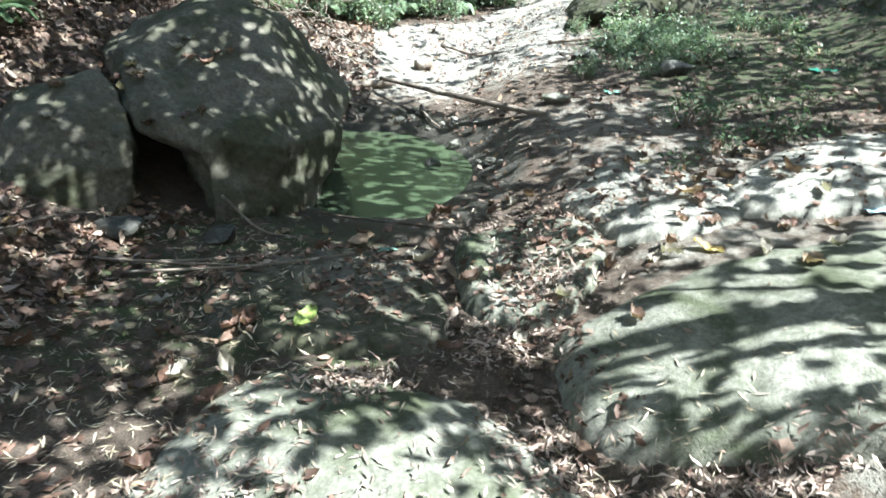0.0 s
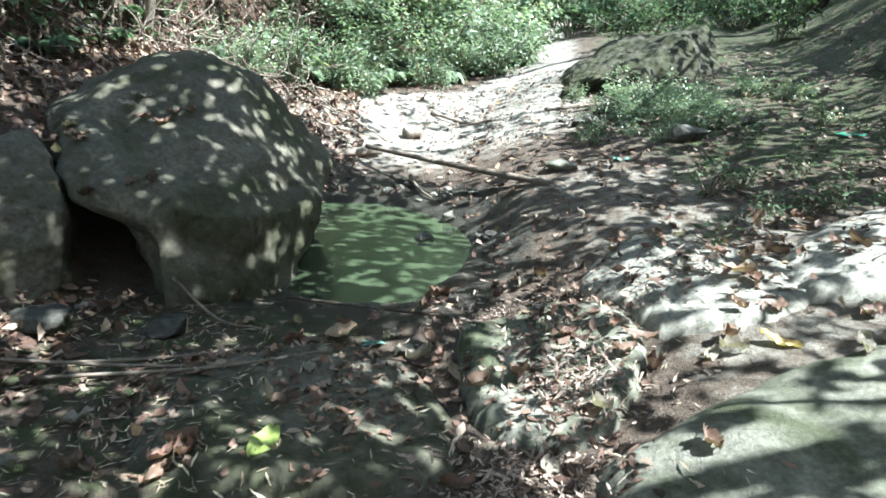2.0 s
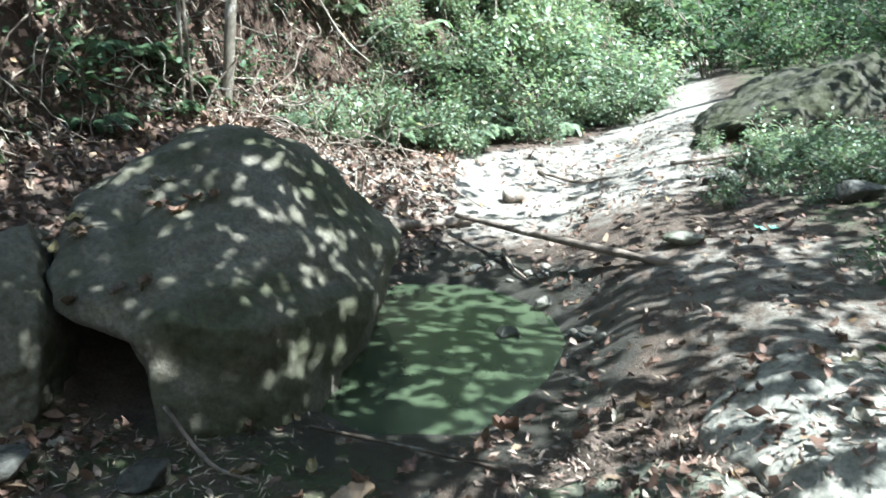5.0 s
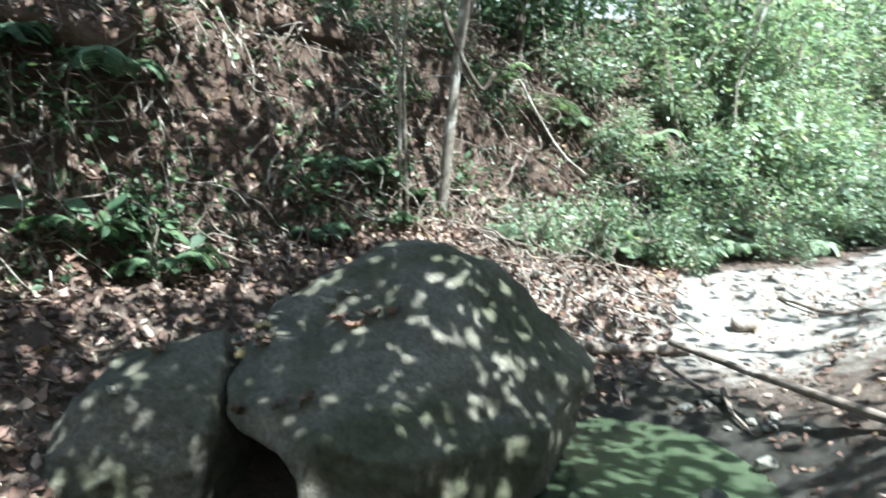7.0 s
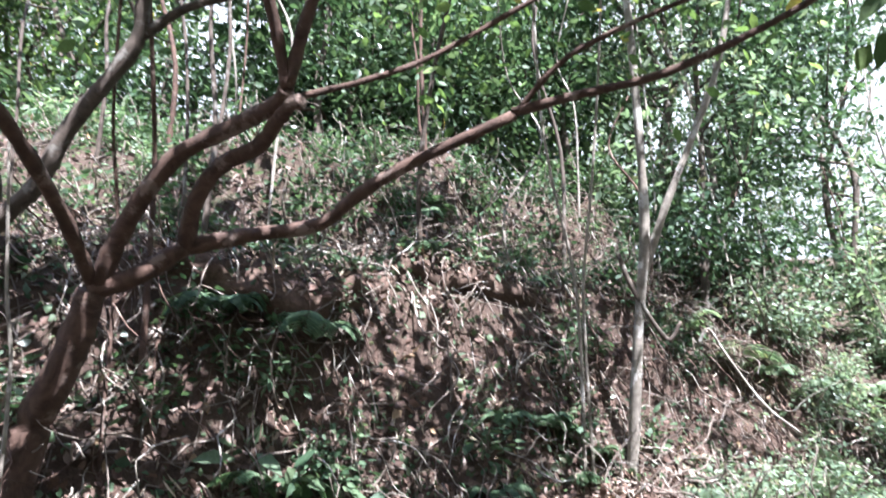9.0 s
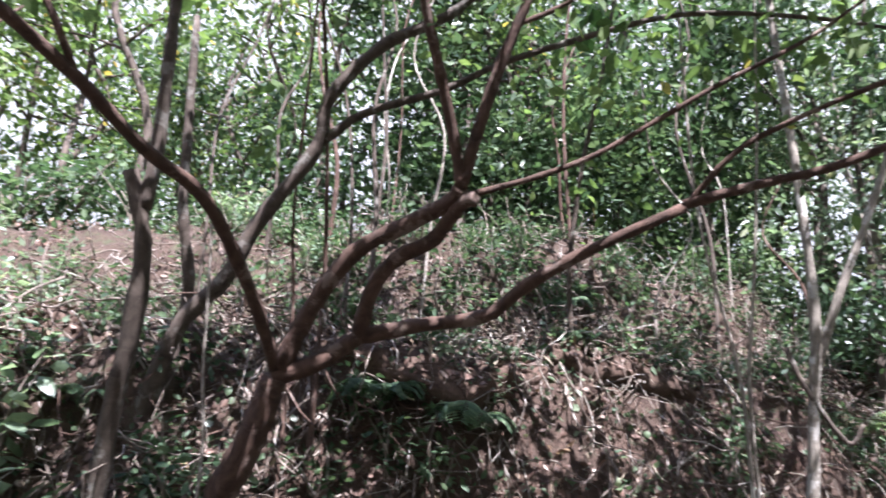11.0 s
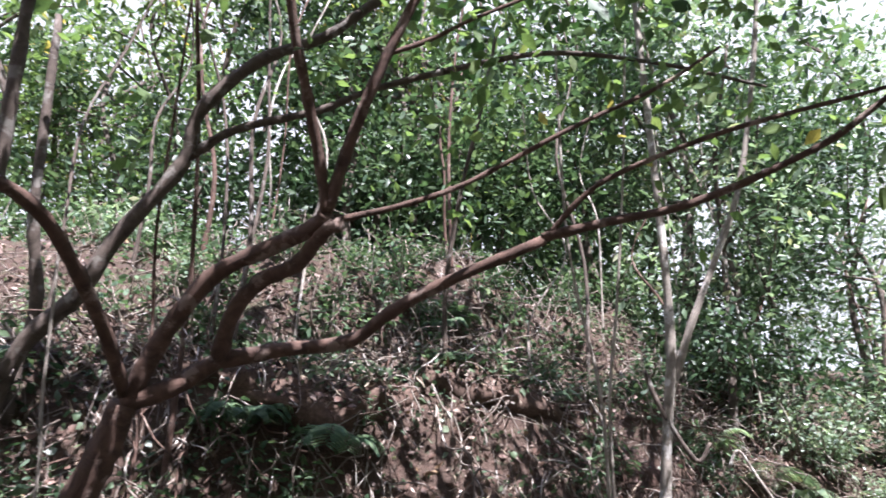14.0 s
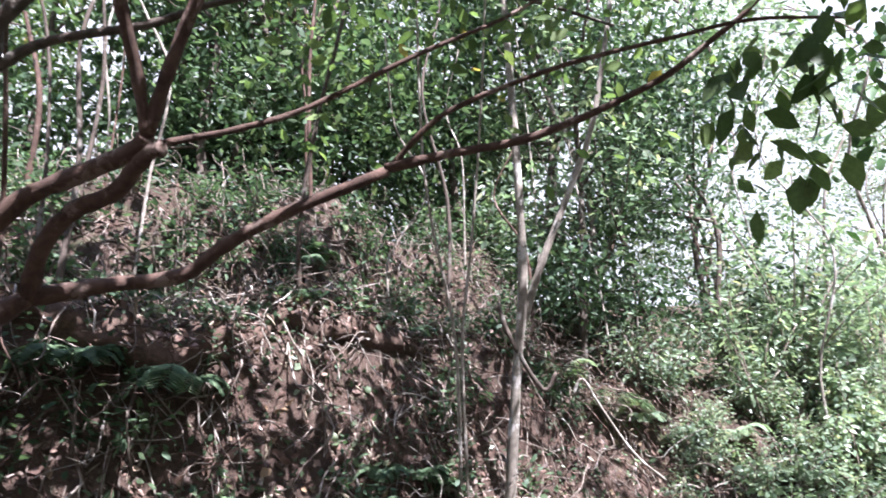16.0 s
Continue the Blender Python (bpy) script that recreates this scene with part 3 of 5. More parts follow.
def build_litter():
    g = np.random.default_rng(3)

    def creek_w(x, y):
        w = 0.10 + 0.90 * sstep(0.0, 0.22, 0.6 * wave_noise(x, y, 1.7, 41) + 0.4 * wave_noise(x, y, 0.7, 42))
        left = sstep(0.2, -0.3, x) * sstep(3.4, 2.8, y)
        w = w * np.maximum(left, 0.22 * sstep(5.5, 3.5, y))
        strip = np.exp(-(((x - 0.05 - 0.25 * (y - 1.5)) / 0.22) ** 2)) * sstep(3.6, 2.8, y)
        clean = 1 - 0.93 * sstep(0.3, 0.5, x) * sstep(2.35, 2.2, y)
        bare = 1 - 0.9 * sstep(1.15, 0.8, np.hypot((x + 0.48) / 0.66, (y - 1.0) / 0.72))
        return np.clip(np.maximum(w, strip), 0, 1) * clean * bare
    xy = scatter(26000, -3.2, 2.2, 0.4, 5.6, g, creek_w)
    litter("leaf_litter", "brown fallen leaves scattered over the creek bed", xy, 0.048, MAT_DRY, 51, lift=0.006, tilt=0.24)
    xy = scatter(9000, -2.8, 2.0, 0.3, 4.0, g, lambda x, y: np.clip(0.10 * sstep(0.6, 0.2, x) + sstep(-0.5, -1.1, x) + np.exp(-(((x - 0.25) / 0.5) ** 2 + ((y - 1.15) / 0.3) ** 2)) + np.exp(-(((x + 0.55) / 0.25) ** 2 + ((y - 1.75) / 0.14) ** 2)) + np.exp(-(((x - 0.5) / 0.25) ** 2 + ((y - 2.7) / 0.4) ** 2)), 0, 1))
    litter("straw_litter", "pale straw and shredded leaf bits on the rock", xy, 0.05, MAT_STRAW, 52, slim=0.11, tilt=0.15, lift=0.006, ragged=0.02, category="straw litter")
    heaps = [(-0.60, 1.66, 0.13, 0.07, 420), (-0.03, 1.93, 0.16, 0.12, 520), (0.34, 2.32, 0.14, 0.16, 480), (0.42, 0.92, 0.30, 0.07, 800), (0.05, 1.25, 0.12, 0.14, 360), (-1.0, 0.95, 0.3, 0.25, 700), (0.30, 3.25, 0.25, 0.2, 420), (1.05, 2.95, 0.25, 0.15, 260)]
    xy = np.vstack([np.column_stack([g.normal(x, a, n), g.normal(y, b, n)]) for x, y, a, b, n in heaps])
    litter("leaf_shreds", "pale pinkish shreds of dry leaves in small heaps", xy, 0.044, MAT_SHREDS, 50, slim=0.2, tilt=0.4, lift=0.01, ragged=0.05)
    xy = scatter(11000, 0.2, 6.5, 2.8, 9.0, g, lambda x, y: 0.2 + 0.6 * patchy(x, y, 43, -0.2, 0.4))
    litter("leaf_litter", "brown fallen leaves on the sloping dry soil", xy, 0.055, MAT_DRY, 53)

    def slope_w(x, y):
        sd, _, _ = bank_coords(x, y)
        return sstep(-1.9, -1.1, sd) * sstep(0.75, 0.1, sd)
    xy = scatter(34000, -5.0, -0.4, 0.5, 8.5, g, slope_w)
    litter("leaf_litter", "thick brown leaf litter at the foot of the bank", xy, 0.068, MAT_DRY, 54, lift=0.02, tilt=0.5)

    def face_w(x, y):
        sd, _, _ = bank_coords(x, y)
        return sstep(0.0, 0.4, sd) * sstep(6.0, 3.5, sd) * (0.35 + 0.65 * patchy(x, y, 44, -0.2, 0.3))
    xy = scatter(52000, -11.0, 0.0, -1.5, 9.0, g, face_w)
    litter("leaf_litter", "dry leaves caught on the earth bank and its top", xy, 0.055, MAT_DRY, 55, lift=0.02, tilt=0.7)
    xy = scatter(2600, -2.2, 2.2, 5.0, 11.5, g, lambda x, y: 0.5 + 0 * x)
    litter("leaf_litter", "sparse leaves and twigs on the pale silt", xy, 0.055, MAT_DRY, 56)


build_litter()


def build_face_litter():
    """Leaves and creepers caught on the steep part of the bank."""
    g = np.random.default_rng(6)

    def w(x, y):
        sd, _, _ = bank_coords(x, y)
        return sstep(-0.02, 0.06, sd) * sstep(1.0, 0.75, sd) * (0.3 + 0.7 * patchy(x, y, 48, -0.3, 0.2))
    litter("leaf_litter", "dry leaves caught on the steep earth face", scatter(36000, -5.4, -0.8, 0.3, 8.4, g, w), 0.058, MAT_DRY, 58, lift=0.02, tilt=0.9)
    litter("straw_litter", "pale dry stalks hanging on the earth face", scatter(13000, -5.4, -0.8, 0.3, 8.4, g, w), 0.12, MAT_STRAW, 59, lift=0.03, tilt=0.9, slim=0.07, ragged=0.02, category="straw litter")
    litter("creeper", "small creeper leaves on the steep earth face", scatter(22000, -5.4, -0.8, 0.3, 8.4, g, w), 0.055, MAT_GREEN, 60, lift=0.05, tilt=0.9, slim=0.6, category="creeper")
    litter("creeper", "light green creeper leaves on the steep earth face", scatter(7000, -5.4, -0.8, 0.3, 8.4, g, w), 0.055, MAT_LITLEAF, 62, lift=0.06, tilt=0.9, slim=0.6, category="creeper")
    litter("leaf_shreds", "pale curled leaf bits caught on the earth face", scatter(9000, -5.4, -0.8, 0.3, 8.4, g, w), 0.05, MAT_SHREDS, 63, lift=0.02, tilt=0.9, slim=0.35)


build_face_litter()


def build_creeper():
    """Small leaves of creepers that cling to the earth face."""
    g = np.random.default_rng(5)

    def w(x, y):
        sd, _, _ = bank_coords(x, y)
        return sstep(-0.1, 0.25, sd) * sstep(3.2, 2.0, sd) * (0.12 + 0.88 * patchy(x, y, 47, -0.05, 0.3))
    litter("creeper", "small green creeper leaves clinging to the earth bank", scatter(17000, -7.0, 1.0, 0.0, 10.0, g, w), 0.06, MAT_GREEN, 57, lift=0.06, tilt=0.9, slim=0.6, category="creeper")


build_creeper()


# ---- loose stones ----
def stone(x, y, sx, sy, sz, mat, label, seed, sink=0.25, name="stone", z=None, turn=0.0):
    g = np.random.default_rng(seed)
    pts = []
    for _ in range(16):
        v = unit(g.normal(size=3))
        v = v * (0.8 + 0.3 * g.random())
        c, s = math.cos(turn), math.sin(turn)
        a, b = v[0] * sx, v[1] * sy
        pts.append((a * c - b * s, a * s + b * c, v[2] * sz))
    zz = rest(x, y)[0] if z is None else z
    ob = hull_rock(name, pts, mat, label, "stone", cuts=4, relax=2, rough=0.03, seed=seed)
    ob.location = (x, y, zz + sz * (1 - 2 * sink))
    return ob


stone(-1.87, 3.12, 0.17, 0.10, 0.08, MAT_WETSTONE, "dark rounded cobble at the foot of a boulder", 61)
stone(-1.33, 3.14, 0.13, 0.09, 0.07, MAT_WETSTONE, "dark rounded cobble beside the big boulder", 62)
stone(-0.01, 4.71, 0.085, 0.06, 0.05, MAT_WETSTONE, "small dark stone standing in the green pool", 63, z=-0.02)
stone(0.22, 5.10, 0.07, 0.06, 0.06, MAT_COBBLE, "small grey stone on the muddy rim", 64)
stone(2.21, 5.45, 0.20, 0.13, 0.10, MAT_WETSTONE, "dark angular rock beside low green herbs", 65)
stone(1.69, 6.5, 0.16, 0.12, 0.08, MAT_WETSTONE, "dark rock lying on the pale silt", 66)
stone(2.95, 5.85, 0.09, 0.08, 0.07, MAT_WETSTONE, "small dark stone among the herbs", 67)
stone(1.06, 5.09, 0.16, 0.10, 0.05, MAT_SLAB, "flat pale grey stone half sunk in soil", 68)
g68 = np.random.default_rng(68)
for k in range(26):
    a = g68.uniform(-0.6, 2.2)
    r = g68.uniform(1.08, 1.45)
    s = g68.uniform(0.018, 0.05)
    stone(POOL[0] + POOL[2] * r * math.cos(a), POOL[1] + POOL[3] * r * math.sin(a), s * 1.3, s, s * 0.8, MAT_WETSTONE if k % 2 else MAT_COBBLE, "small wet stone in the mud by the pool", 700 + k)["group"] = "stones round the pool"


def ledge_hollow(V):
    """The dark hollow worn under the ledge."""
    w = np.exp(-(((V - np.array([2.17, 7.38, 0.62])) / [0.22, 0.35, 0.17]) ** 2).sum(1))
    return V + w[:, None] * np.array([0.10, 0.42, 0.0])


far_rock = hull_rock("rock_ledge", [(1.71, 7.60, 0.40), (1.76, 7.45, 0.73), (2.11, 7.25, 0.45), (2.81, 7.50, 0.55), (4.01, 8.20, 0.75), (4.31, 9.30, 0.85), (2.11, 9.10, 0.55), (2.01, 8.10, 0.87), (2.71, 7.90, 1.00), (3.61, 8.40, 1.33), (4.11, 9.10, 1.40), (2.81, 9.10, 1.10), (2.61, 7.45, 0.90)], MAT_MOSSROCK, "long mossy rock ledge above low herbs", "rock", cuts=6, seed=71, round_steps=1, carve=ledge_hollow)
side_rock = hull_rock("rock_ledge", [(4.3, 5.4, 0.9), (5.6, 5.2, 1.2), (5.8, 6.6, 1.5), (4.6, 6.6, 1.1), (4.6, 5.7, 1.35), (5.5, 5.6, 1.75), (5.5, 6.5, 1.85), (4.8, 6.4, 1.5)], MAT_BOULDER, "dark rock standing out of the dry slope", "rock", cuts=5, seed=72)


# ---- sticks ----
def stick(pts, r0, r1, mat, label, seed, name="stick", side=()):
    root = thing(name, pts[0], label, "stick")
    tube("shaft", pts, r0, r1, mat, root, sides=9, rough=0.09, seed=seed)
    for k, s in enumerate(side):
        tube("side_twig", s, r1 * 0.7, r1 * 0.3, mat, root, sides=6, rough=0.1, seed=seed + k + 1)
    return root


def lay(xy, up):
    return [(x, y, rest(x, y, True)[0] + u) for (x, y), u in zip(xy, up)]


stick([(-0.36, 6.42, 0.31), (0.08, 5.86, 0.325), (0.5, 5.33, 0.345), (0.97, 4.74, 0.375)], 0.020, 0.026, MAT_DEAD, "long bare dead stick across the creek bed", 81,
      side=[lay([(0.0, 5.92), (0.05, 5.7), (0.16, 5.45)], [0.07, 0.04, 0.01])])
stick(lay([(-0.95, 6.2), (-0.6, 6.42), (-0.22, 6.6)], [0.05, 0.05, 0.06]), 0.045, 0.04, MAT_DEAD, "short thick dead log behind the boulder", 82, "log")
stick(lay([(0.04, 7.15), (0.2, 7.2)], [0.055, 0.055]), 0.065, 0.06, MAT_DEAD, "short sawn stub of wood on the silt", 83, "log")
stick(lay([(-0.86, 3.57), (-0.45, 3.42), (0.01, 3.16)], [0.03, 0.03, 0.02]), 0.010, 0.006, MAT_BARKD, "thin dark twig lying by the pool's rim", 84, "twig")
stick(lay([(-1.37, 3.39), (-1.15, 3.24), (-0.93, 3.13)], [0.03, 0.02, 0.015]), 0.009, 0.006, MAT_DEAD, "thin grey twig at the boulder's foot", 85, "twig")
for k, (a, b, c) in enumerate([((-2.0, 2.8), (-1.2, 2.72), (-0.33, 2.72)), ((-1.8, 2.72), (-1.1, 2.66), (-0.6, 2.76)), ((-1.75, 2.85), (-1.3, 2.88), (-0.9, 2.95))]):
    stick(lay([a, b, c], [0.015, 0.012, 0.012]), 0.008, 0.005, MAT_DEAD, "thin straight twig among fallen leaves", 86 + k, "twig")
stick(lay([(0.4, 7.9), (0.75, 7.6), (1.0, 7.55)], [0.02, 0.03, 0.02]), 0.02, 0.012, MAT_DEAD, "crooked dead stick on the pale silt", 91)
stick(lay([(1.5, 7.2), (2.0, 7.15), (2.5, 7.0)], [0.02, 0.02, 0.03]), 0.018, 0.012, MAT_DEAD, "bleached stick lying before the herbs", 92)

# ---- the crooked tree on the bank, with its limbs ----
TRUNK = [(-3.55, 2.91, 1.69), (-3.41, 2.94, 1.91), (-3.28, 2.96, 2.12), (-3.18, 2.96, 2.32)]
LIMB_A = [(-3.18, 2.96, 2.32), (-3.03, 3.10, 2.39), (-2.88, 3.25, 2.53)]
LIMB_B = [(-2.88, 3.25, 2.53), (-2.73, 3.20, 2.72), (-2.57, 3.22, 2.86), (-2.37, 3.27, 2.91), (-2.23, 3.26, 2.98), (-2.12, 3.25, 3.03), (-2.06, 3.26, 3.03)]
LIMB_C = [(-2.88, 3.25, 2.53), (-2.69, 3.49, 2.60), (-2.42, 3.69, 2.64), (-2.20, 3.75, 2.76), (-1.94, 3.83, 2.87), (-1.46, 4.04, 3.05)]
LIMB_D = [(-3.14, 2.98, 2.36), (-3.05, 2.99, 2.52), (-2.87, 3.01, 2.72), (-2.67, 3.06, 2.89), (-2.41, 3.17, 2.99), (-2.20, 3.23, 3.05), (-2.11, 3.22, 3.09)]
LIMB_D1 = [(-2.11, 3.22, 3.09), (-2.07, 3.13, 3.29), (-2.00, 2.98, 3.52), (-1.93, 2.82, 3.77), (-1.84, 2.68, 4.01)]
LIMB_D2 = [(-2.11, 3.22, 3.09), (-1.97, 3.21, 3.39), (-1.80, 3.21, 3.70), (-1.62, 3.24, 4.02), (-1.46, 3.26, 4.28)]
LIMB_D2B = [(-1.75, 3.22, 3.79), (-1.60, 3.35, 3.88), (-1.42, 3.45, 3.97), (-1.21, 3.63, 4.11)]
LIMB_D3 = [(-2.10, 3.26, 3.06), (-1.87, 3.49, 3.16), (-1.65, 3.70, 3.29), (-1.23, 3.98, 3.56), (-0.90, 4.26, 3.79), (-0.62, 4.47, 4.03)]
LIMB_E = [(-3.17, 2.96, 2.35), (-2.96, 2.72, 2.57), (-2.69, 2.41, 2.76), (-2.53, 2.19, 2.86), (-2.43, 1.93, 2.91), (-2.27, 1.64, 2.99), (-2.22, 1.35, 3.11), (-2.21, 1.13, 3.19), (-2.22, 1.00, 3.24)]
LIMB_E2 = [(-2.27, 1.64, 2.99), (-2.21, 1.51, 3.16), (-2.22, 1.37, 3.33), (-2.23, 1.28, 3.45)]
STUB = [(-3.90, 2.45, 1.67), (-3.69, 2.38, 2.18), (-3.52, 2.35, 2.55), (-3.38, 2.28, 2.92), (-3.32, 2.14, 3.23)]
STUB2 = [(-3.34, 2.24, 3.06), (-3.26, 2.23, 3.35), (-3.16, 2.17, 3.78), (-3.06, 2.10, 4.34), (-3.01, 2.05, 4.63)]
LEAN = [(-4.49, 2.71, 1.73), (-4.01, 2.73, 2.61), (-3.72, 2.88, 2.96), (-3.55, 2.94, 3.25), (-3.23, 3.10, 3.70), (-3.10, 3.08, 3.97), (-2.82, 3.24, 4.28), (-2.54, 3.49, 4.47), (-2.29, 3.65, 4.70), (-2.08, 3.80, 4.90)]
LEAN2 = [(-3.21, 3.11, 3.72), (-3.00, 3.26, 3.90), (-2.64, 3.57, 4.04), (-2.36, 3.77, 4.18), (-1.82, 4.12, 4.31), (-1.46, 4.39, 4.36), (-1.02, 4.82, 4.32), (-0.59, 5.28, 4.22)]
LIMB_C_END = [(-1.47, 4.03, 3.06), (-1.18, 4.17, 3.11), (-0.82, 4.33, 3.16), (-0.30, 4.47, 3.32), (-0.02, 4.51, 3.47), (0.17, 4.52, 3.58), (0.35, 4.51, 3.73)]
LIMB_C2 = [(-1.45, 4.04, 3.06), (-1.25, 4.07, 3.23), (-1.05, 4.12, 3.32), (-0.61, 4.21, 3.40), (-0.14, 4.34, 3.44), (0.16, 4.43, 3.46), (0.51, 4.58, 3.42)]
WHITEBRANCH = [(-1.70, 7.03, 2.19), (-1.61, 7.03, 2.31), (-1.53, 7.14, 2.11), (-1.32, 7.21, 1.72), (-1.10, 7.23, 1.50)]
ROOT = [(-2.05, 6.46, 2.90), (-1.99, 6.53, 2.63), (-1.83, 6.70, 2.23), (-1.71, 6.72, 2.35)]
TWIG = [(-2.92, 5.90, 1.79), (-2.71, 5.93, 2.04), (-2.50, 6.04, 2.21)]
SAPLING = [(-2.34, 6.87, 0.93), (-2.19, 6.75, 1.52), (-1.98, 6.60, 2.45), (-1.84, 6.52, 3.06), (-1.74, 6.38, 3.96), (-1.67, 6.25, 5.47), (-1.61, 6.13, 6.24)]
SAPLING2 = [(-1.92, 6.60, 2.72), (-1.67, 6.56, 3.22), (-1.39, 6.63, 3.81), (-1.15, 6.68, 4.37), (-0.88, 6.70, 5.42), (-0.71, 6.64, 6.18)]
THIN = [(-3.45, 5.85, 1.45), (-3.28, 5.57, 2.51), (-3.13, 5.34, 3.41), (-2.91, 5.28, 4.26), (-2.68, 5.28, 4.97), (-2.50, 5.27, 5.62)]
VINE_A = [(-2.43, 6.32, 1.01), (-2.24, 6.07, 2.19), (-2.20, 5.96, 2.75), (-2.22, 5.78, 3.41), (-2.19, 5.63, 4.05), (-2.03, 5.39, 5.33)]
VINE_B = [(-2.37, 6.36, 1.01), (-2.27, 6.19, 1.79), (-2.16, 6.03, 2.59), (-2.01, 5.99, 3.29), (-1.80, 5.88, 4.27), (-1.59, 5.73, 5.37)]
LEAVES16 = [(0.13, 4.22, 3.18), (0.30, 4.32, 3.17), (0.03, 4.29, 2.99), (0.48, 4.29, 3.18), (0.16, 4.41, 2.86), (0.32, 4.43, 2.89)]
LEAFA = [(-3.42, 2.83, 3.88), (-3.29, 2.91, 4.01), (-3.37, 2.80, 4.02), (-3.49, 2.91, 3.63), (-3.38, 2.97, 3.76), (-3.53, 2.36, 4.35)]


def leaf_cluster(centres, per, spread, size, seed, droop=0.4, slim=0.5):
    g = np.random.default_rng(seed)
    c = np.repeat(np.asarray(centres, float), per, 0)
    P = c + g.normal(size=c.shape) * spread
    D = rand_dirs(len(P), g) * [1, 1, 0.6] - [0, 0, droop]
    N = rand_dirs(len(P), g, 1.2)
    L = size * g.uniform(0.6, 1.25, len(P))
    return leaf_arrays(P, D, N, L, L * slim * g.uniform(0.8, 1.2, len(P)), 0.12, g.uniform(0, 0.3, len(P)))


def foliage(name, V, T, mat, parent, label=""):
    return mesh_obj(name, V - np.array(parent.location), T, mat, parent, label)


def down_to_ground(p, lean=(0, 0)):
    x, y = p[0] + lean[0], p[1] + lean[1]
    return (x, y, float(ground_z(x, y)) - 0.12)


crooked = thing("crooked_tree", down_to_ground(TRUNK[0], (-0.12, -0.05)), "crooked brown tree with low spreading limbs on the earth bank", "tree")
tube("trunk", [tuple(crooked.location), *TRUNK], 0.095, 0.068, MAT_BARK, crooked, 12, seed=1)
for k, (pts, a, b) in enumerate([(LIMB_A, 0.065, 0.055), (LIMB_B, 0.052, 0.042), (LIMB_C, 0.052, 0.034), (LIMB_D, 0.060, 0.044), (LIMB_D1, 0.038, 0.024), (LIMB_D2, 0.040, 0.024),
                                 (LIMB_D2B, 0.016, 0.010), (LIMB_D3, 0.021, 0.010), (LIMB_E, 0.042, 0.020), (LIMB_E2, 0.018, 0.010), (LIMB_C_END, 0.032, 0.010), (LIMB_C2, 0.020, 0.008)]):
    tube("limb", pts, a * 0.8, b * 0.8, MAT_BARK, crooked, 10, seed=10 + k, label="sunlit pale-barked limb" if k == 2 else "")
V, T = join_arrays([leaf_cluster(LEAVES16, 12, 0.11, 0.14, 1, 0.8, 0.58), leaf_cluster(LEAFA, 3, 0.08, 0.13, 2, 0.6, 0.55),
                    leaf_cluster([LIMB_D3[-1], LIMB_D3[-2], LIMB_D2B[-1], LIMB_D2[-1], LIMB_C2[-1], LIMB_C_END[-1], LIMB_D1[-1]], 26, 0.28, 0.10, 3),
                    leaf_cluster([LIMB_E[-1], LIMB_E2[-1]], 14, 0.2, 0.10, 4)])
foliage("leaves", V, T, MAT_TREELEAF, crooked, "broad green leaves hanging from limb ends")

stub_tree = thing("broken_tree", down_to_ground(STUB[0], (-0.1, 0.02)), "dark tree with a broken stub and one upright limb", "tree")
tube("trunk", [tuple(stub_tree.location), *STUB], 0.049, 0.040, MAT_BARKD, stub_tree, 11, rough=0.1, seed=30)
tube("limb", STUB2, 0.040, 0.022, MAT_BARKD, stub_tree, 9, seed=31)
V, T = leaf_cluster([STUB2[-1], STUB2[-2]], 40, 0.35, 0.09, 5)
foliage("leaves", V, T, MAT_TREELEAF, stub_tree)
lean_tree = thing("leaning_tree", down_to_ground(LEAN[0], (-0.15, -0.05)), "dark leaning tree with a long arching limb", "tree")
tube("trunk", [tuple(lean_tree.location), *LEAN], 0.060, 0.026, MAT_BARKD, lean_tree, 10, seed=33)
tube("limb", LEAN2, 0.028, 0.010, MAT_BARKD, lean_tree, 9, seed=34)
V, T = leaf_cluster([LEAN[-1], LEAN[-2], LEAN2[-1], LEAN2[-2], LEAN2[-3], LEAN2[-4], (-1.2, 4.9, 4.0), (-0.8, 5.3, 3.9)], 34, 0.30, 0.115, 6)
foliage("leaves", V, T, MAT_TREELEAF, lean_tree)


def slender(name, paths, radii, mat, label, seed, leaves=(), category="sapling", size=0.07, lmat=None):
    root = thing(name, down_to_ground(paths[0][0]), label, category)
    for k, (p, (a, b)) in enumerate(zip(paths, radii)):
        pts = [tuple(root.location), *p] if k == 0 else p
        tube("stem" if k == 0 else "branch", pts, a, b, mat, root, 8, seed=seed + k)
    if len(leaves):
        V, T = leaf_cluster(leaves, 24, 0.25, size, seed)
        foliage("leaves", V, T, lmat or MAT_GREEN, root)
    return root


slender("sapling", [SAPLING, SAPLING2], [(0.050, 0.028), (0.034, 0.018)], MAT_BARKP, "pale forked sapling with blotched bark", 40, [SAPLING[-1], SAPLING2[-1], SAPLING2[-2], SAPLING[-2]])
slender("sapling", [THIN], [(0.026, 0.014)], MAT_BARKD, "thin dark upright stem on the earth bank", 42, [THIN[-1], THIN[-2], THIN[-3], (-2.75, 5.35, 4.0), (-2.45, 5.5, 4.3), (-2.9, 5.1, 4.6), (-2.3, 5.4, 4.9)], size=0.115, lmat=MAT_TREELEAF)
slender("vine", [VINE_A], [(0.016, 0.010)], MAT_BARKP, "thin grey vine hanging from above", 43, category="vine")
slender("vine", [VINE_B], [(0.015, 0.009)], MAT_BARKP, "thin grey vine twisting upward", 44, category="vine")
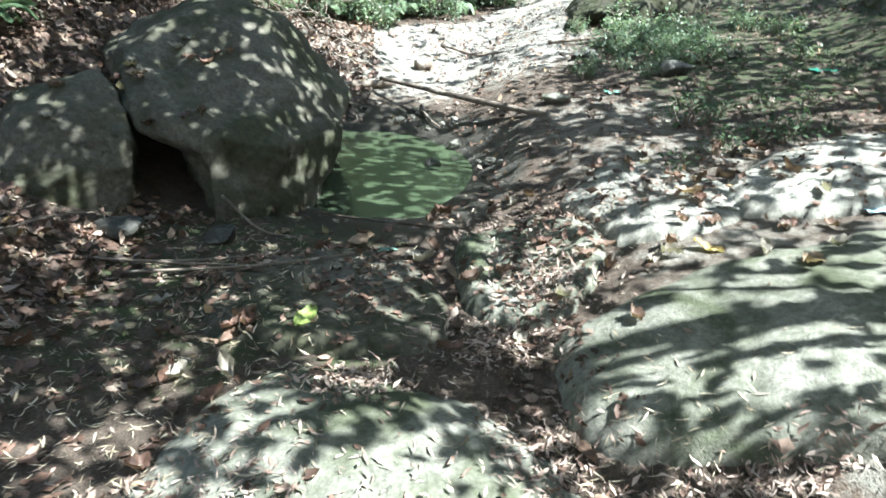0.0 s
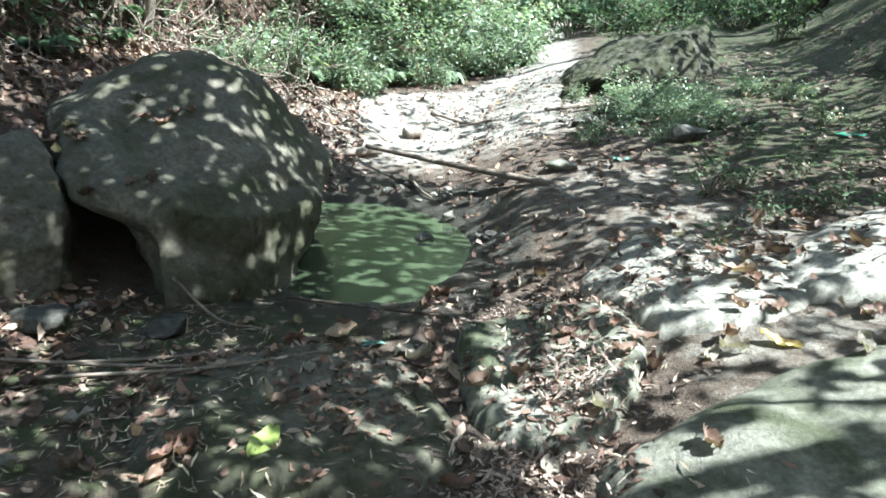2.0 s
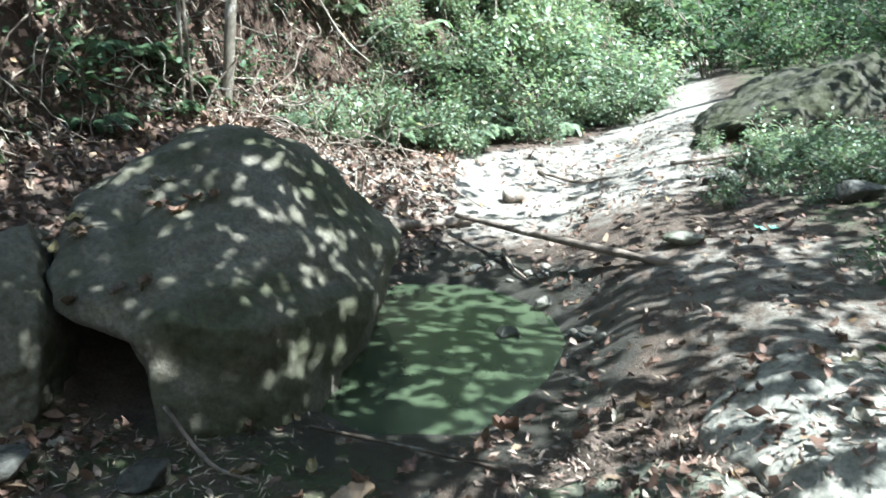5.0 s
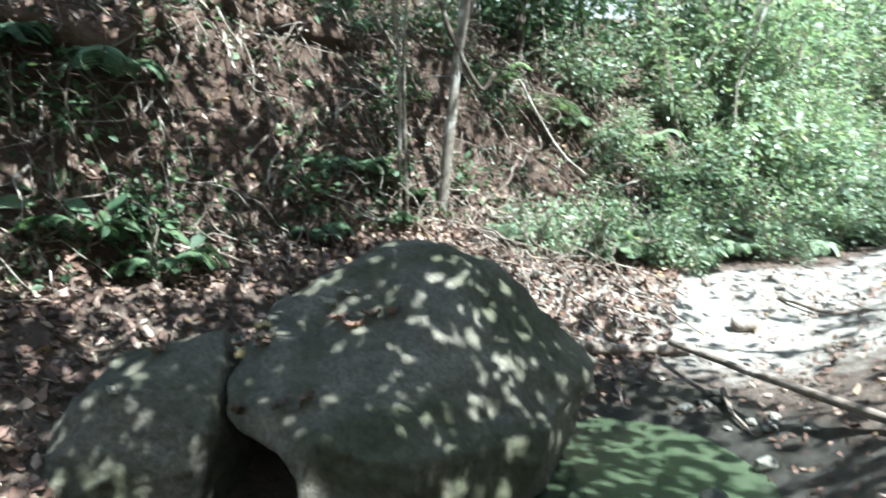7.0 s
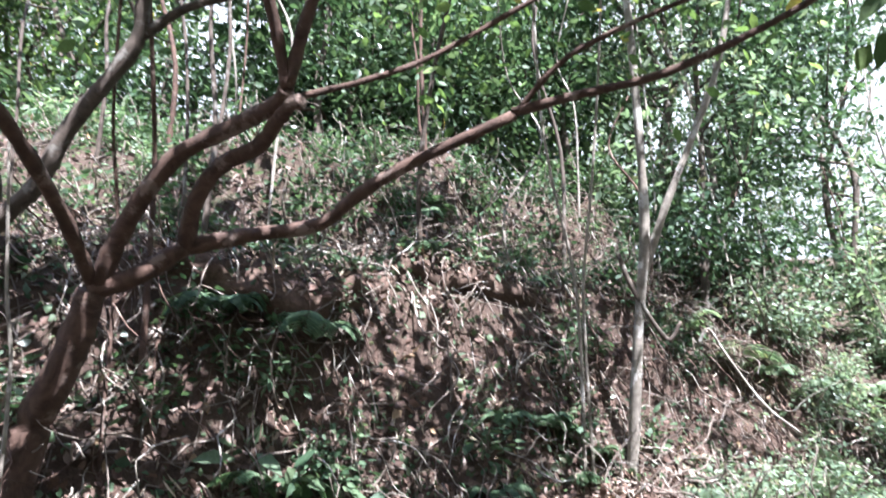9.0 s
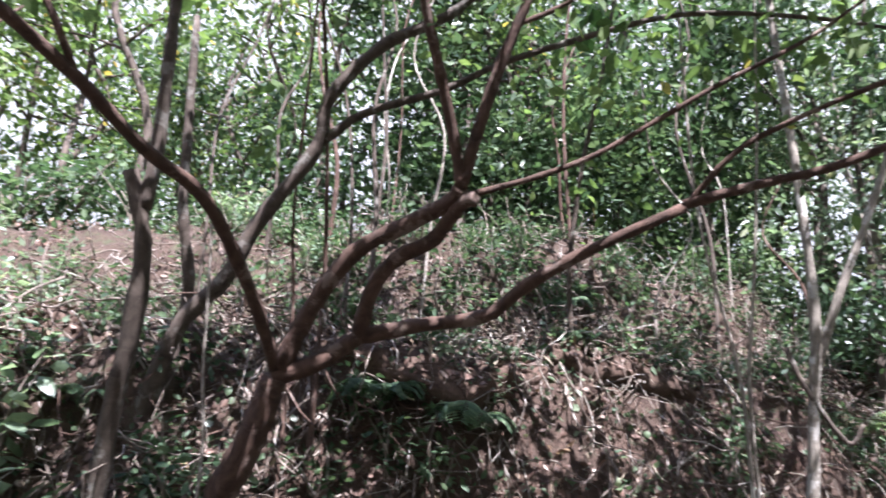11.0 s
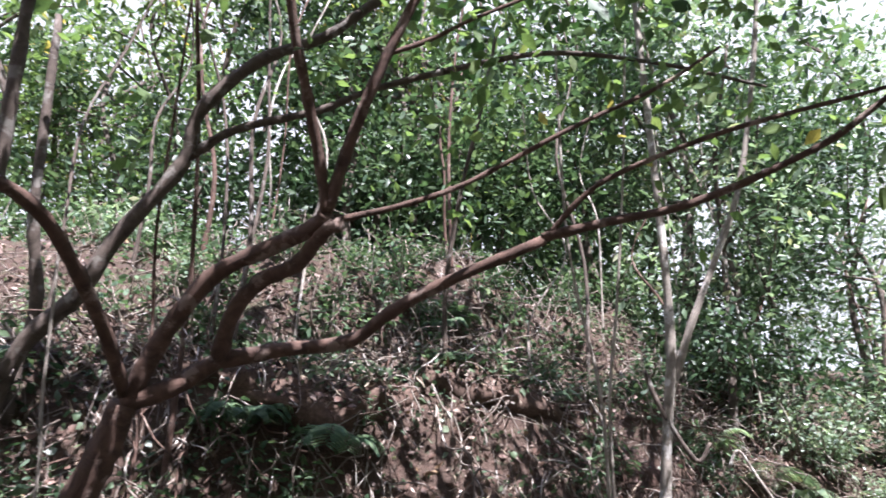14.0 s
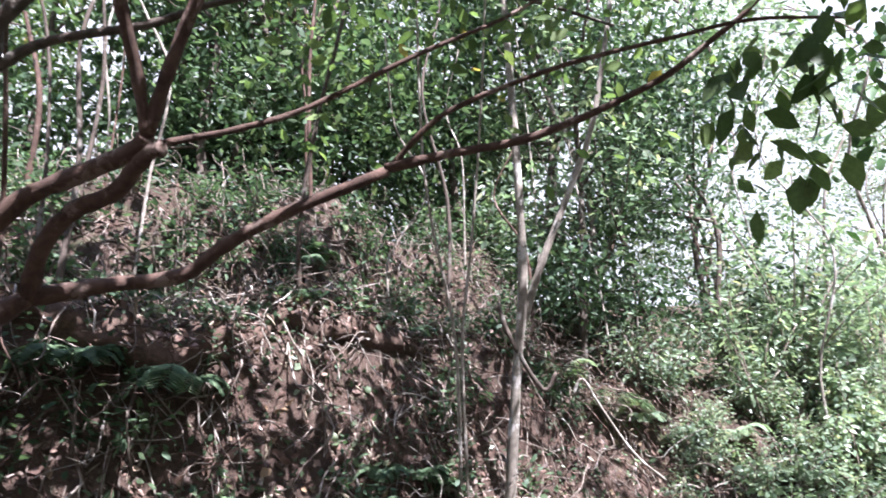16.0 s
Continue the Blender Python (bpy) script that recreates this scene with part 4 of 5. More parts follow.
slender("sapling", [[(-4.2, 2.82, 2.68), (-4.13, 2.83, 2.96), (-4.02, 2.67, 3.43), (-3.96, 2.6, 3.9), (-3.88, 2.5, 4.7)]], [(0.046, 0.024)], MAT_BARKD, "dark knotty stem behind the crooked tree", 141, [(-3.88, 2.5, 4.7)])
slender("sapling", [[(-3.63, 3.29, 2.67), (-3.47, 3.13, 3.35), (-3.15, 2.96, 4.04), (-2.95, 2.85, 4.6)]], [(0.012, 0.007)], MAT_BARK, "thin reddish stem rising behind the limbs", 142)
slender("sapling", [[(-3.66, 3.5, 2.9), (-3.65, 3.48, 3.31), (-3.38, 3.24, 4.06), (-3.03, 2.91, 4.7)]], [(0.020, 0.012)], MAT_BARK, "thin brown stem rising behind the limbs", 143)
slender("vine", [[(-3.37, 2.73, 1.89), (-3.33, 2.66, 2.3), (-3.28, 2.6, 2.73), (-3.25, 2.55, 3.1)]], [(0.010, 0.006)], MAT_BARKP, "pale dry vine hanging beside the trunk", 144, category="vine")
stick(ROOT, 0.022, 0.016, MAT_BARKD, "bent bare root standing out of the bank", 45, "root")
stick(WHITEBRANCH, 0.012, 0.008, MAT_BARKP, "bleached thin branch fallen down the bank", 46, "branch")
stick(TWIG, 0.014, 0.006, MAT_BARKP, "pale crooked twig on the bank", 47, "twig")

g50 = np.random.default_rng(50)
for k in range(24):
    s = g50.uniform(0.02, 0.95)
    i = min(int(s * 7) + 1, 7)
    f = s * 7 + 1 - i
    x = FOOT[i][0] + f * (FOOT[i + 1][0] - FOOT[i][0]) - g50.uniform(0.1, 2.6)
    y = FOOT[i][1] + f * (FOOT[i + 1][1] - FOOT[i][1]) + g50.uniform(0.0, 1.4)
    if y < 1.2 or math.hypot(x + 2.4, y - 3.4) < 1.0:
        continue
    z = float(ground_z(x, y))
    h = g50.uniform(2.2, 5.5)
    pts = [(x, y, z)]
    for q in range(1, 5):
        pts.append((x + g50.normal() * 0.055 * q, y + g50.normal() * 0.055 * q, z + h * q / 4))
    slender("sapling" if k % 3 else "vine", [pts], [(g50.uniform(0.010, 0.030), 0.008)], (MAT_BARKP, MAT_BARKD, MAT_BARK)[k % 3], ("slim upright stem with few leaves", "thin hanging grey vine", "slim dry upright stem")[k % 3 if k % 3 else 1], 300 + k,
            [pts[-1], pts[-2]] if k % 3 else (), category="sapling" if k % 3 else "vine")["group"] = "slim stems on the bank"


# ---- tangled roots and twigs on the earth face ----
def tangle(name, label, n, seed, x0, x1, y0, y1, lo, hi, mat, length, thick, hang):
    g = np.random.default_rng(seed)
    chunks = []
    while len(chunks) < n:
        x, y = g.uniform(x0, x1), g.uniform(y0, y1)
        sd, _, _ = bank_coords(np.array([x]), np.array([y]))
        if not lo < sd[0] < hi or (-3.4 < x < -0.4 and 2.6 < y < 5.9 and sd[0] < 0):
            continue
        p = np.array([x, y, rest(x, y, False)[0] + g.uniform(0.0, 0.25)])
        d = unit(np.array([g.normal() + 0.5, g.normal() - 0.3, g.normal() * 0.8 - hang]))
        pts = [p]
        for _ in range(5):
            d = unit(d + 0.45 * g.normal(size=3) - [0, 0, 0.1 * hang])
            p = p + d * length * g.uniform(0.1, 0.28)
            p[2] = max(p[2], rest(p[0], p[1], False)[0] + 0.01)
            pts.append(p)
        r = thick * g.uniform(0.5, 1.4)
        chunks.append(tube_arrays(smooth_path(pts, 2), r, r * 0.5, 5, 0.05, int(g.integers(1e6))))
    V, T = join_arrays(chunks)
    return tagged(mesh_obj(name, V, T, mat), label, "twigs", kind="stuff")


tangle("tangled_twigs", "tangle of pale dry twigs and roots on the bank", 1200, 61, -6.5, 0.5, 0.3, 9.5, 0.0, 2.2, MAT_DEAD, 0.6, 0.006, 0.5)
tangle("tangled_twigs", "dry twigs lying on the leaf litter below the bank", 260, 62, -4.5, -0.8, 1.0, 8.0, -1.3, 0.1, MAT_DEAD, 0.7, 0.007, 0.0)
tangle("tangled_twigs", "pale twigs and dead vines over the steep earth face", 240, 64, -5.4, -0.8, 0.4, 8.4, 0.0, 0.95, MAT_BARKP, 0.6, 0.006, 0.4)
tangle("hanging_roots", "brown roots hanging from the top of the bank", 700, 63, -7, 0.0, 0.5, 9.0, 0.3, 1.6, MAT_BARK, 0.8, 0.006, 1.8)

tangle("hanging_roots", "pale dead vines and grass hanging from the bank's edge", 300, 65, -5.4, -1.6, 0.3, 6.5, 0.25, 1.3, MAT_DEAD, 0.8, 0.007, 1.9)


# ---- plants: each kind built a few times, then repeated ----
def shrub_proto(seed, label, mat, stems=7, per=38, leaf=0.075, h=0.9, spread=0.45, name="shrub", slim=0.45, smat=None):
    g = np.random.default_rng(seed)
    root = thing(name, (0, 0, 0), label, name)
    tubes, P, D = [], [], []
    for _ in range(stems):
        a = g.uniform(0, 6.28)
        r = spread * g.uniform(0.3, 1.0)
        top = np.array([r * math.cos(a), r * math.sin(a), h * g.uniform(0.55, 1.0)])
        path = smooth_path([(0, 0, -0.05), top * [0.35, 0.35, 0.55] + g.normal(size=3) * 0.03, top], 4)
        tubes.append(tube_arrays(path, 0.010, 0.004, 5, 0.05, int(g.integers(1e6))))
        t = g.uniform(0.25, 1.05, per)
        base = np.column_stack([np.interp(t, np.linspace(0, 1, len(path)), path[:, q]) for q in range(3)])
        out = rand_dirs(per, g)
        P.append(base + out * g.uniform(0.01, 0.16, per)[:, None] * [1, 1, 0.7])
        D.append(out * [1, 1, 0.5] + [0, 0, -0.1])
    for V, T in tubes:
        mesh_obj("stem", V, T, smat or MAT_DEAD, root)
    P, D = np.vstack(P), np.vstack(D)
    L = leaf * g.uniform(0.5, 1.35, len(P))
    V, T = leaf_arrays(P, D, rand_dirs(len(P), g, 1.6), L, L * slim, 0.1, g.uniform(0, 0.3, len(P)))
    mesh_obj("foliage", V, T, mat, root)
    return root


def fern_proto(seed, label, mat, fronds=13, length=0.6):
    g = np.random.default_rng(seed)
    root = thing("fern", (0, 0, 0), label, "fern")
    ribs, P, D, N, L = [], [], [], [], []
    for k in range(fronds):
        a = 6.28 * k / fronds + g.normal() * 0.2
        ll = length * g.uniform(0.7, 1.15)
        out = np.array([math.cos(a), math.sin(a), 0])
        path = smooth_path([(0, 0, 0), out * ll * 0.35 + [0, 0, ll * 0.45], out * ll * 0.75 + [0, 0, ll * 0.5], out * ll + [0, 0, ll * 0.22]], 5)
        ribs.append(tube_arrays(path, 0.004, 0.0015, 4, 0, k))
        for t in np.linspace(0.15, 0.98, 20):
            p = np.array([np.interp(t, np.linspace(0, 1, len(path)), path[:, q]) for q in range(3)])
            side = np.array([-out[1], out[0], 0])
            for s in (-1, 1):
                P.append(p)
                D.append(side * s + out * 0.4 - [0, 0, 0.25])
                N.append((0.2 * out[0], 0.2 * out[1], 1))
                L.append(ll * 0.26 * math.sin(math.pi * min(1, 0.15 + 0.85 * (1 - t) ** 0.8)) + 0.02)
    V, T = join_arrays(ribs)
    mesh_obj("ribs", V, T, mat, root)
    L = np.array(L)
    V, T = leaf_arrays(np.array(P), np.array(D), np.array(N), L, L * 0.33, 0.05, 0.15)
    mesh_obj("fronds", V, T, mat, root)
    return root


def plant_out(proto, spots, group, tilt=0.15, seed=0):
    """Sets the plant and its copies at (x, y, scale), rooted in the ground."""
    g = np.random.default_rng(seed)
    proto["group"] = group
    for k, (x, y, s) in enumerate(spots):
        z = rest(x, y, False)[0]
        m = Matrix.Translation((x, y, z - 0.02)) @ Euler((g.normal() * tilt, g.normal() * tilt, g.uniform(0, 6.28))).to_matrix().to_4x4()
        if k == 0:
            proto.matrix_basis = m
        else:
            copy_thing(proto, m @ Matrix.Scale(s, 4))


def bank_spots(n, seed, x0, x1, y0, y1, lo, hi, s0, s1):
    g = np.random.default_rng(seed)
    x, y, s = g.uniform(x0, x1, 6000), g.uniform(y0, y1, 6000), g.uniform(s0, s1, 6000)
    sd, _, _ = bank_coords(x, y)
    ok = np.nonzero((sd > lo) & (sd < hi))[0][:n]
    return [(float(x[i]), float(y[i]), float(s[i])) for i in ok]


# greenery on the lower bank upstream, its sunlit look put into the leaf colour
plant_out(shrub_proto(101, "bright green leafy shrub on the sunny bank", MAT_LITLEAF, 7, 62, 0.085, 0.8, 0.5), bank_spots(46, 1, -1.1, 3.5, 7.2, 13, -0.15, 2.6, 0.6, 1.25), "green shrubs on the sunny bank", seed=1)
plant_out(shrub_proto(102, "light green herb with small leaves in sun", MAT_LITLEAF, 6, 80, 0.05, 0.45, 0.35, "herb"), bank_spots(90, 2, -1.6, 3.5, 6.8, 13, -0.4, 1.4, 0.7, 1.5), "green herbs on the sunny bank", seed=2)
plant_out(fern_proto(103, "yellow-green fern at the foot of the bank", MAT_LITLEAF, 12, 0.36), bank_spots(38, 3, -2.2, 2.5, 6.6, 11.5, -0.25, 0.9, 0.6, 1.1), "ferns along the sunny bank", seed=3)
plant_out(shrub_proto(104, "tall green shrub overhanging the creek", MAT_LITLEAF, 9, 125, 0.085, 1.7, 0.8, "tall_shrub", 0.32), bank_spots(26, 4, -0.8, 5.5, 8.0, 17, 0.6, 4.5, 0.8, 1.6), "tall shrubs upstream", seed=4)
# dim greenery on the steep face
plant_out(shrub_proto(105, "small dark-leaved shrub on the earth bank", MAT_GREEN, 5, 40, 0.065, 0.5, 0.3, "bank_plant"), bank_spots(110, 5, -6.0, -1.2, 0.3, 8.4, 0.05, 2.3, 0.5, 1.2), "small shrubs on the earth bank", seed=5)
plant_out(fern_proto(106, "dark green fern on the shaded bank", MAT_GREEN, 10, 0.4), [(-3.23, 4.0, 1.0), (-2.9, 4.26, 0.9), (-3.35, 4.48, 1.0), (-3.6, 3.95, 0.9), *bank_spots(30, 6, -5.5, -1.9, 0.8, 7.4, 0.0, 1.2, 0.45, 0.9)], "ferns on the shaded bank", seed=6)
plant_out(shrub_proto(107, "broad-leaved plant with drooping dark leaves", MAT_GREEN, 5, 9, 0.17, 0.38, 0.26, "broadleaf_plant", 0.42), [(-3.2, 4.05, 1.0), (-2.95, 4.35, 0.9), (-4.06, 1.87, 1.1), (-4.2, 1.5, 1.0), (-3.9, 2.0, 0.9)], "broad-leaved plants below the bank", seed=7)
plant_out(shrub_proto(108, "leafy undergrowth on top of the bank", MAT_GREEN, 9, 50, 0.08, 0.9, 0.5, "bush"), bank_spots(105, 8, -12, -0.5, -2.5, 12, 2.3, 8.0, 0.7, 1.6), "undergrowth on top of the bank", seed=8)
# both bush kinds use the leaf colour that carries sunlight
plant_out(shrub_proto(112, "low leafy bush on top of the bank", MAT_LITLEAF, 7, 50, 0.085, 0.6, 0.45, "bush"), bank_spots(34, 12, -9.5, -4.6, -1.5, 4.5, 1.4, 5.0, 0.5, 1.0), "low bushes on top of the bank", seed=12)
plant_out(shrub_proto(113, "broad-leaved plant with pale sunlit leaves", MAT_LITLEAF, 6, 16, 0.17, 0.95, 0.4, "broadleaf_plant", 0.5), [(-4.06, 1.87, 1.0), (-3.85, 1.62, 1.1), (-3.80, 1.92, 1.1), (-4.25, 1.55, 1.0), (-4.35, 2.05, 0.9), (-4.0, 1.35, 1.1)], "pale broad-leaved plants on the bank", seed=13)
# low herbs on the other side
g9 = np.random.default_rng(9)
spots = [(g9.normal(2.55, 0.55), g9.normal(6.5, 0.45), g9.uniform(0.5, 0.95)) for _ in range(46)]
plant_out(shrub_proto(109, "low fresh green herb beside a dark rock", MAT_LITLEAF, 6, 60, 0.045, 0.26, 0.26, "herb"), [s for s in spots if s[0] > 1.55], "low herbs beside the creek", seed=9)
spots = [(1.85 + g9.normal() * 0.16, 4.3 + g9.normal() * 0.2, g9.uniform(0.3, 0.6)) for _ in range(9)] + [(2.1 + g9.normal() * 0.3, 3.55 + g9.normal() * 0.12, g9.uniform(0.3, 0.7)) for _ in range(16)] + [(g9.uniform(2.2, 3.8), g9.uniform(3.6, 6.0), g9.uniform(0.25, 0.6)) for _ in range(26)]
plant_out(shrub_proto(110, "small green seedling in dry soil", MAT_GREEN, 5, 12, 0.06, 0.22, 0.18, "seedling"), spots, "seedlings on the dry slope", seed=10)
spots = [(g9.uniform(3.6, 7.5), g9.uniform(5.5, 14), g9.uniform(0.6, 1.2)) for _ in range(50)] + [(g9.uniform(3.2, 10), g9.uniform(12.5, 24), g9.uniform(1.0, 2.2)) for _ in range(60)]
plant_out(shrub_proto(111, "leafy shrub on the dry opposite slope", MAT_GREEN, 8, 56, 0.08, 0.9, 0.5, "bush"), [s for s in spots if not (s[0] < 5.2 and s[1] < 9.5)], "shrubs on the opposite slope", seed=11)


# ---- woods behind ----
def wood_tree(seed, label, h=7.0, crown=1.5, leaves=1500, mat=None, leaf=0.12, trunk=0.06, low=0.35, bark=None):
    g = np.random.default_rng(seed)
    root = thing("tree", (0, 0, 0), label, "tree")
    bend = g.normal(size=(4, 2)) * 0.18
    pts = [(0, 0, -0.1)] + [(bend[q, 0] * (q + 1) * 0.6, bend[q, 1] * (q + 1) * 0.6, h * (q + 1) / 4) for q in range(4)]
    tube("trunk", pts, trunk, trunk * 0.35, bark or MAT_BARKD, root, 8, seed=seed)
    path = smooth_path(pts, 5)
    cent = []
    for k in range(9):
        t = g.uniform(low, 0.98)
        base = np.array([np.interp(t, np.linspace(0, 1, len(path)), path[:, q]) for q in range(3)])
        a = g.uniform(0, 6.28)
        ll = crown * g.uniform(0.5, 1.0)
        end = base + [ll * math.cos(a), ll * math.sin(a), ll * g.uniform(-0.1, 0.7)]
        tube("limb", [base, (base + end) / 2 + g.normal(size=3) * 0.08, end], trunk * 0.4, 0.008, bark or MAT_BARKD, root, 6, 4, seed=seed + k)
        cent += [end, base + (end - base) * 0.6, end + g.normal(size=3) * 0.3]
    V, T = leaf_cluster(cent, leaves // len(cent), 0.30, leaf, seed, 0.3, 0.42)
    foliage("crown", V, T, mat or MAT_TREELEAF, root)
    return root


plant_out(wood_tree(201, "slim forest tree with airy sunlit leaves", leaves=1100, leaf=0.16), bank_spots(24, 21, -14, 0, -5, 14, 3.2, 10, 0.7, 1.2), "slim trees behind the bank", 0.05, 21)
plant_out(wood_tree(202, "slim tree with dense green crown", 6.0, 1.7, 1700, MAT_GREEN, 0.15, 0.05, 0.15), bank_spots(30, 22, -15, 5, 2.2, 18, 3.2, 12, 0.7, 1.3), "leafy trees behind the bank", 0.05, 22)
plant_out(wood_tree(203, "grey-stemmed tree with hanging light leaves", 6.5, 1.6, 3400, MAT_LITLEAF, 0.10, 0.04, 0.1, MAT_DEAD), bank_spots(9, 23, -3, 8, 7.5, 18, 1.6, 6.5, 0.7, 1.2), "light trees upstream", 0.06, 23)
spots = [(g9.uniform(8.0, 13), g9.uniform(2, 18), g9.uniform(0.8, 1.2)) for _ in range(18)] + [(g9.uniform(3.5, 11), g9.uniform(18, 26), g9.uniform(0.9, 1.4)) for _ in range(14)] + [(g9.uniform(-6, 10), g9.uniform(-9, -5), 1.0) for _ in range(10)]
plant_out(wood_tree(204, "forest tree on the opposite slope", 6.5, 1.7, 2000, MAT_GREEN, 0.12, 0.07, 0.2), spots, "trees on the opposite slope", 0.05, 24)

plant_out(wood_tree(205, "dense leafy tree standing behind the bank", 6.0, 1.5, 1900, MAT_GREEN, 0.13, 0.06, 0.08), [(-4.6, 8.6, 1), (-3.6, 9.4, 1.0), (-5.4, 7.6, 0.9), (-2.9, 10.6, 1.1), (-4.4, 10.6, 1.2)], "dense trees behind the bank", 0.05, 25)

# dark crowns set on view rays, for shadowed holes and open gaps
plant_out(wood_tree(206, "leafy tree toned dark for the shaded depth of the woods", 5.5, 1.3, 3000, MAT_SHADELEAF, 0.13, 0.06, 0.05), [(-5.6, 6.6, 1.0), (-6.4, 7.3, 1.1), (-5.0, 8.0, 0.9), (-7.6, 5.6, 1.0), (-2.2, 8.9, 0.8), (-2.8, 9.9, 0.9), (-1.5, 9.4, 0.7), (-0.9, 10.3, 0.8)], "dark thicket behind the bank", 0.05, 26)


# ---- unseen canopy, inferred from the dapples, that shades the creek ----
def build_canopy():
    g = np.random.default_rng(77)
    crowns = [((6.5, 0.5), (2.6, 0.5, 4.9)), ((6.8, 3.5), (4.4, 2.8, 5.4)), ((5.0, -3.5), (3.6, -1.8, 5.0)), ((7.2, 7.0), (4.8, 5.6, 5.4)), ((1.5, -5.0), (0.6, -2.0, 5.0)), ((6.2, 10.0), (3.6, 8.2, 6.2)), ((-4.5, -4.5), (-1.8, -0.8, 5.6))]
    cen = np.array([c for _, c in crowns])
    thin = [((-3.0, 5.0, 2.8), 0.6), ((-4.2, 1.6, 2.4), 0.5), ((-2.9, 4.3, 1.1), 0.7), ((-3.5, 3.2, 1.4), 0.45), ((2.5, 6.4, 0.7), 0.6), ((0.75, 4.0, 0.35), 0.35), ((-1.1, 4.2, 0.8), 0.2), ((-1.5, 4.6, 1.1), 0.12), ((-0.9, 4.6, 0.7), 0.12), ((-3.3, 5.9, 1.9), 0.4), ((1.0, 1.2, 0.4), 0.85), ((2.0, 3.1, 0.5), 0.2), ((-0.3, 0.95, 0.2), 0.36), ((-2.2, 3.1, 0.1), 0.2)]

    def shadow(p, z):
        k = (p[2] - z) / SUN.z
        return p[0] - SUN.x * k, p[1] - SUN.y * k
    clumps = []
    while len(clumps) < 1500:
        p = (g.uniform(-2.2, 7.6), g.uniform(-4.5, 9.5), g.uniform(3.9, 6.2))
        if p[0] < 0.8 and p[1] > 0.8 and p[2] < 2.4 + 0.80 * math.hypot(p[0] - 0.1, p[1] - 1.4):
            continue                                              # no clump here: it would hang in the camera's view
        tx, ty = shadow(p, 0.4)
        # leaf density follows where its shadow lands, to set lit and shaded areas
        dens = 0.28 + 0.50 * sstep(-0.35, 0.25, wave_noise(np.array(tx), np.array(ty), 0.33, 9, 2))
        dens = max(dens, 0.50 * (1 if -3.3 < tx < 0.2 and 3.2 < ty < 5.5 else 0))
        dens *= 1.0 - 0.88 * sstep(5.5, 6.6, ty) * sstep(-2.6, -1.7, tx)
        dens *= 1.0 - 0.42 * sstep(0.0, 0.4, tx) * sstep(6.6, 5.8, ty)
        for (qx, qy, qz), r in thin:                              # gaps kept open so sun lands on chosen spots
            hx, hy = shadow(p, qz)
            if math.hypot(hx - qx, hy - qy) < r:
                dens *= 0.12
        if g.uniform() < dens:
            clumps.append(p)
    # extra unseen clumps added to darken the steep bank and the boulders
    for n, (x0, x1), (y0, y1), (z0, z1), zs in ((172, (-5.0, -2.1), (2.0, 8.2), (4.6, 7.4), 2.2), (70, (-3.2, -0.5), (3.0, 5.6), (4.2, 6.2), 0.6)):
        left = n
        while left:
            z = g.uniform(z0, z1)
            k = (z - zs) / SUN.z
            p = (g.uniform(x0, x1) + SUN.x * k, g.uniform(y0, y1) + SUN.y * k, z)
            # skips clumps low enough to enter the camera's view
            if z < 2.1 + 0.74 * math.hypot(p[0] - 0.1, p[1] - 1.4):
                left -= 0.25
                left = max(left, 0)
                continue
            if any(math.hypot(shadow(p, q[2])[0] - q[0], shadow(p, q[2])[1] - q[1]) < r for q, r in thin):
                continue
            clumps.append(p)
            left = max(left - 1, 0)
    clumps = np.array(clumps)
    own = np.argmin(((clumps[:, None] - cen[None]) ** 2).sum(2), 1)
    for k, ((bx, by), c) in enumerate(crowns):
        root = thing("shade_tree", (bx, by, float(ground_z(bx, by)) - 0.1), "tall forest tree whose crown spreads over the creek", "tree", "tall trees over the creek")
        b = np.array(root.location)
        c = np.array(c)
        tube("trunk", [b, b + [0.1, 0.0, 2.2], b * [0.6, 0.6, 0] + c * [0.4, 0.4, 0.72], c], 0.16, 0.05, MAT_BARKD, root, 10, seed=400 + k)
        mine = clumps[own == k]
        for q in mine[:: max(1, len(mine) // 14)]:
            tube("limb", [c - [0, 0, 0.6], (c + q) / 2 + g.normal(size=3) * 0.15, q], 0.035, 0.010, MAT_BARKD, root, 6, 4, seed=500 + k)
        if len(mine):
            V, T = leaf_cluster(mine, 19, 0.25, 0.15, 600 + k, 0.2, 0.55)
            foliage("crown", V, T, MAT_CANOPY, root)
        if k == 0:                                                # unseen low bough over the bedrock, for crisp leaf shadows
            bough = [c - [0, 0, 1.1], c + [0.3, 0.1, -1.7], c + [-0.1, 0.5, -2.0], c + [-0.8, 0.9, -2.1]]
            tube("limb", bough, 0.03, 0.008, MAT_BARKD, root, 6, 4, seed=520)
            ends = np.array([[g.uniform(1.6, 3.6), g.uniform(-0.1, 1.5), g.uniform(2.6, 3.3)] for _ in range(32)])
            V, T = leaf_cluster(ends, 7, 0.16, 0.15, 640, 0.2, 0.5)
            foliage("crown", V, T, MAT_CANOPY, root)


build_canopy()


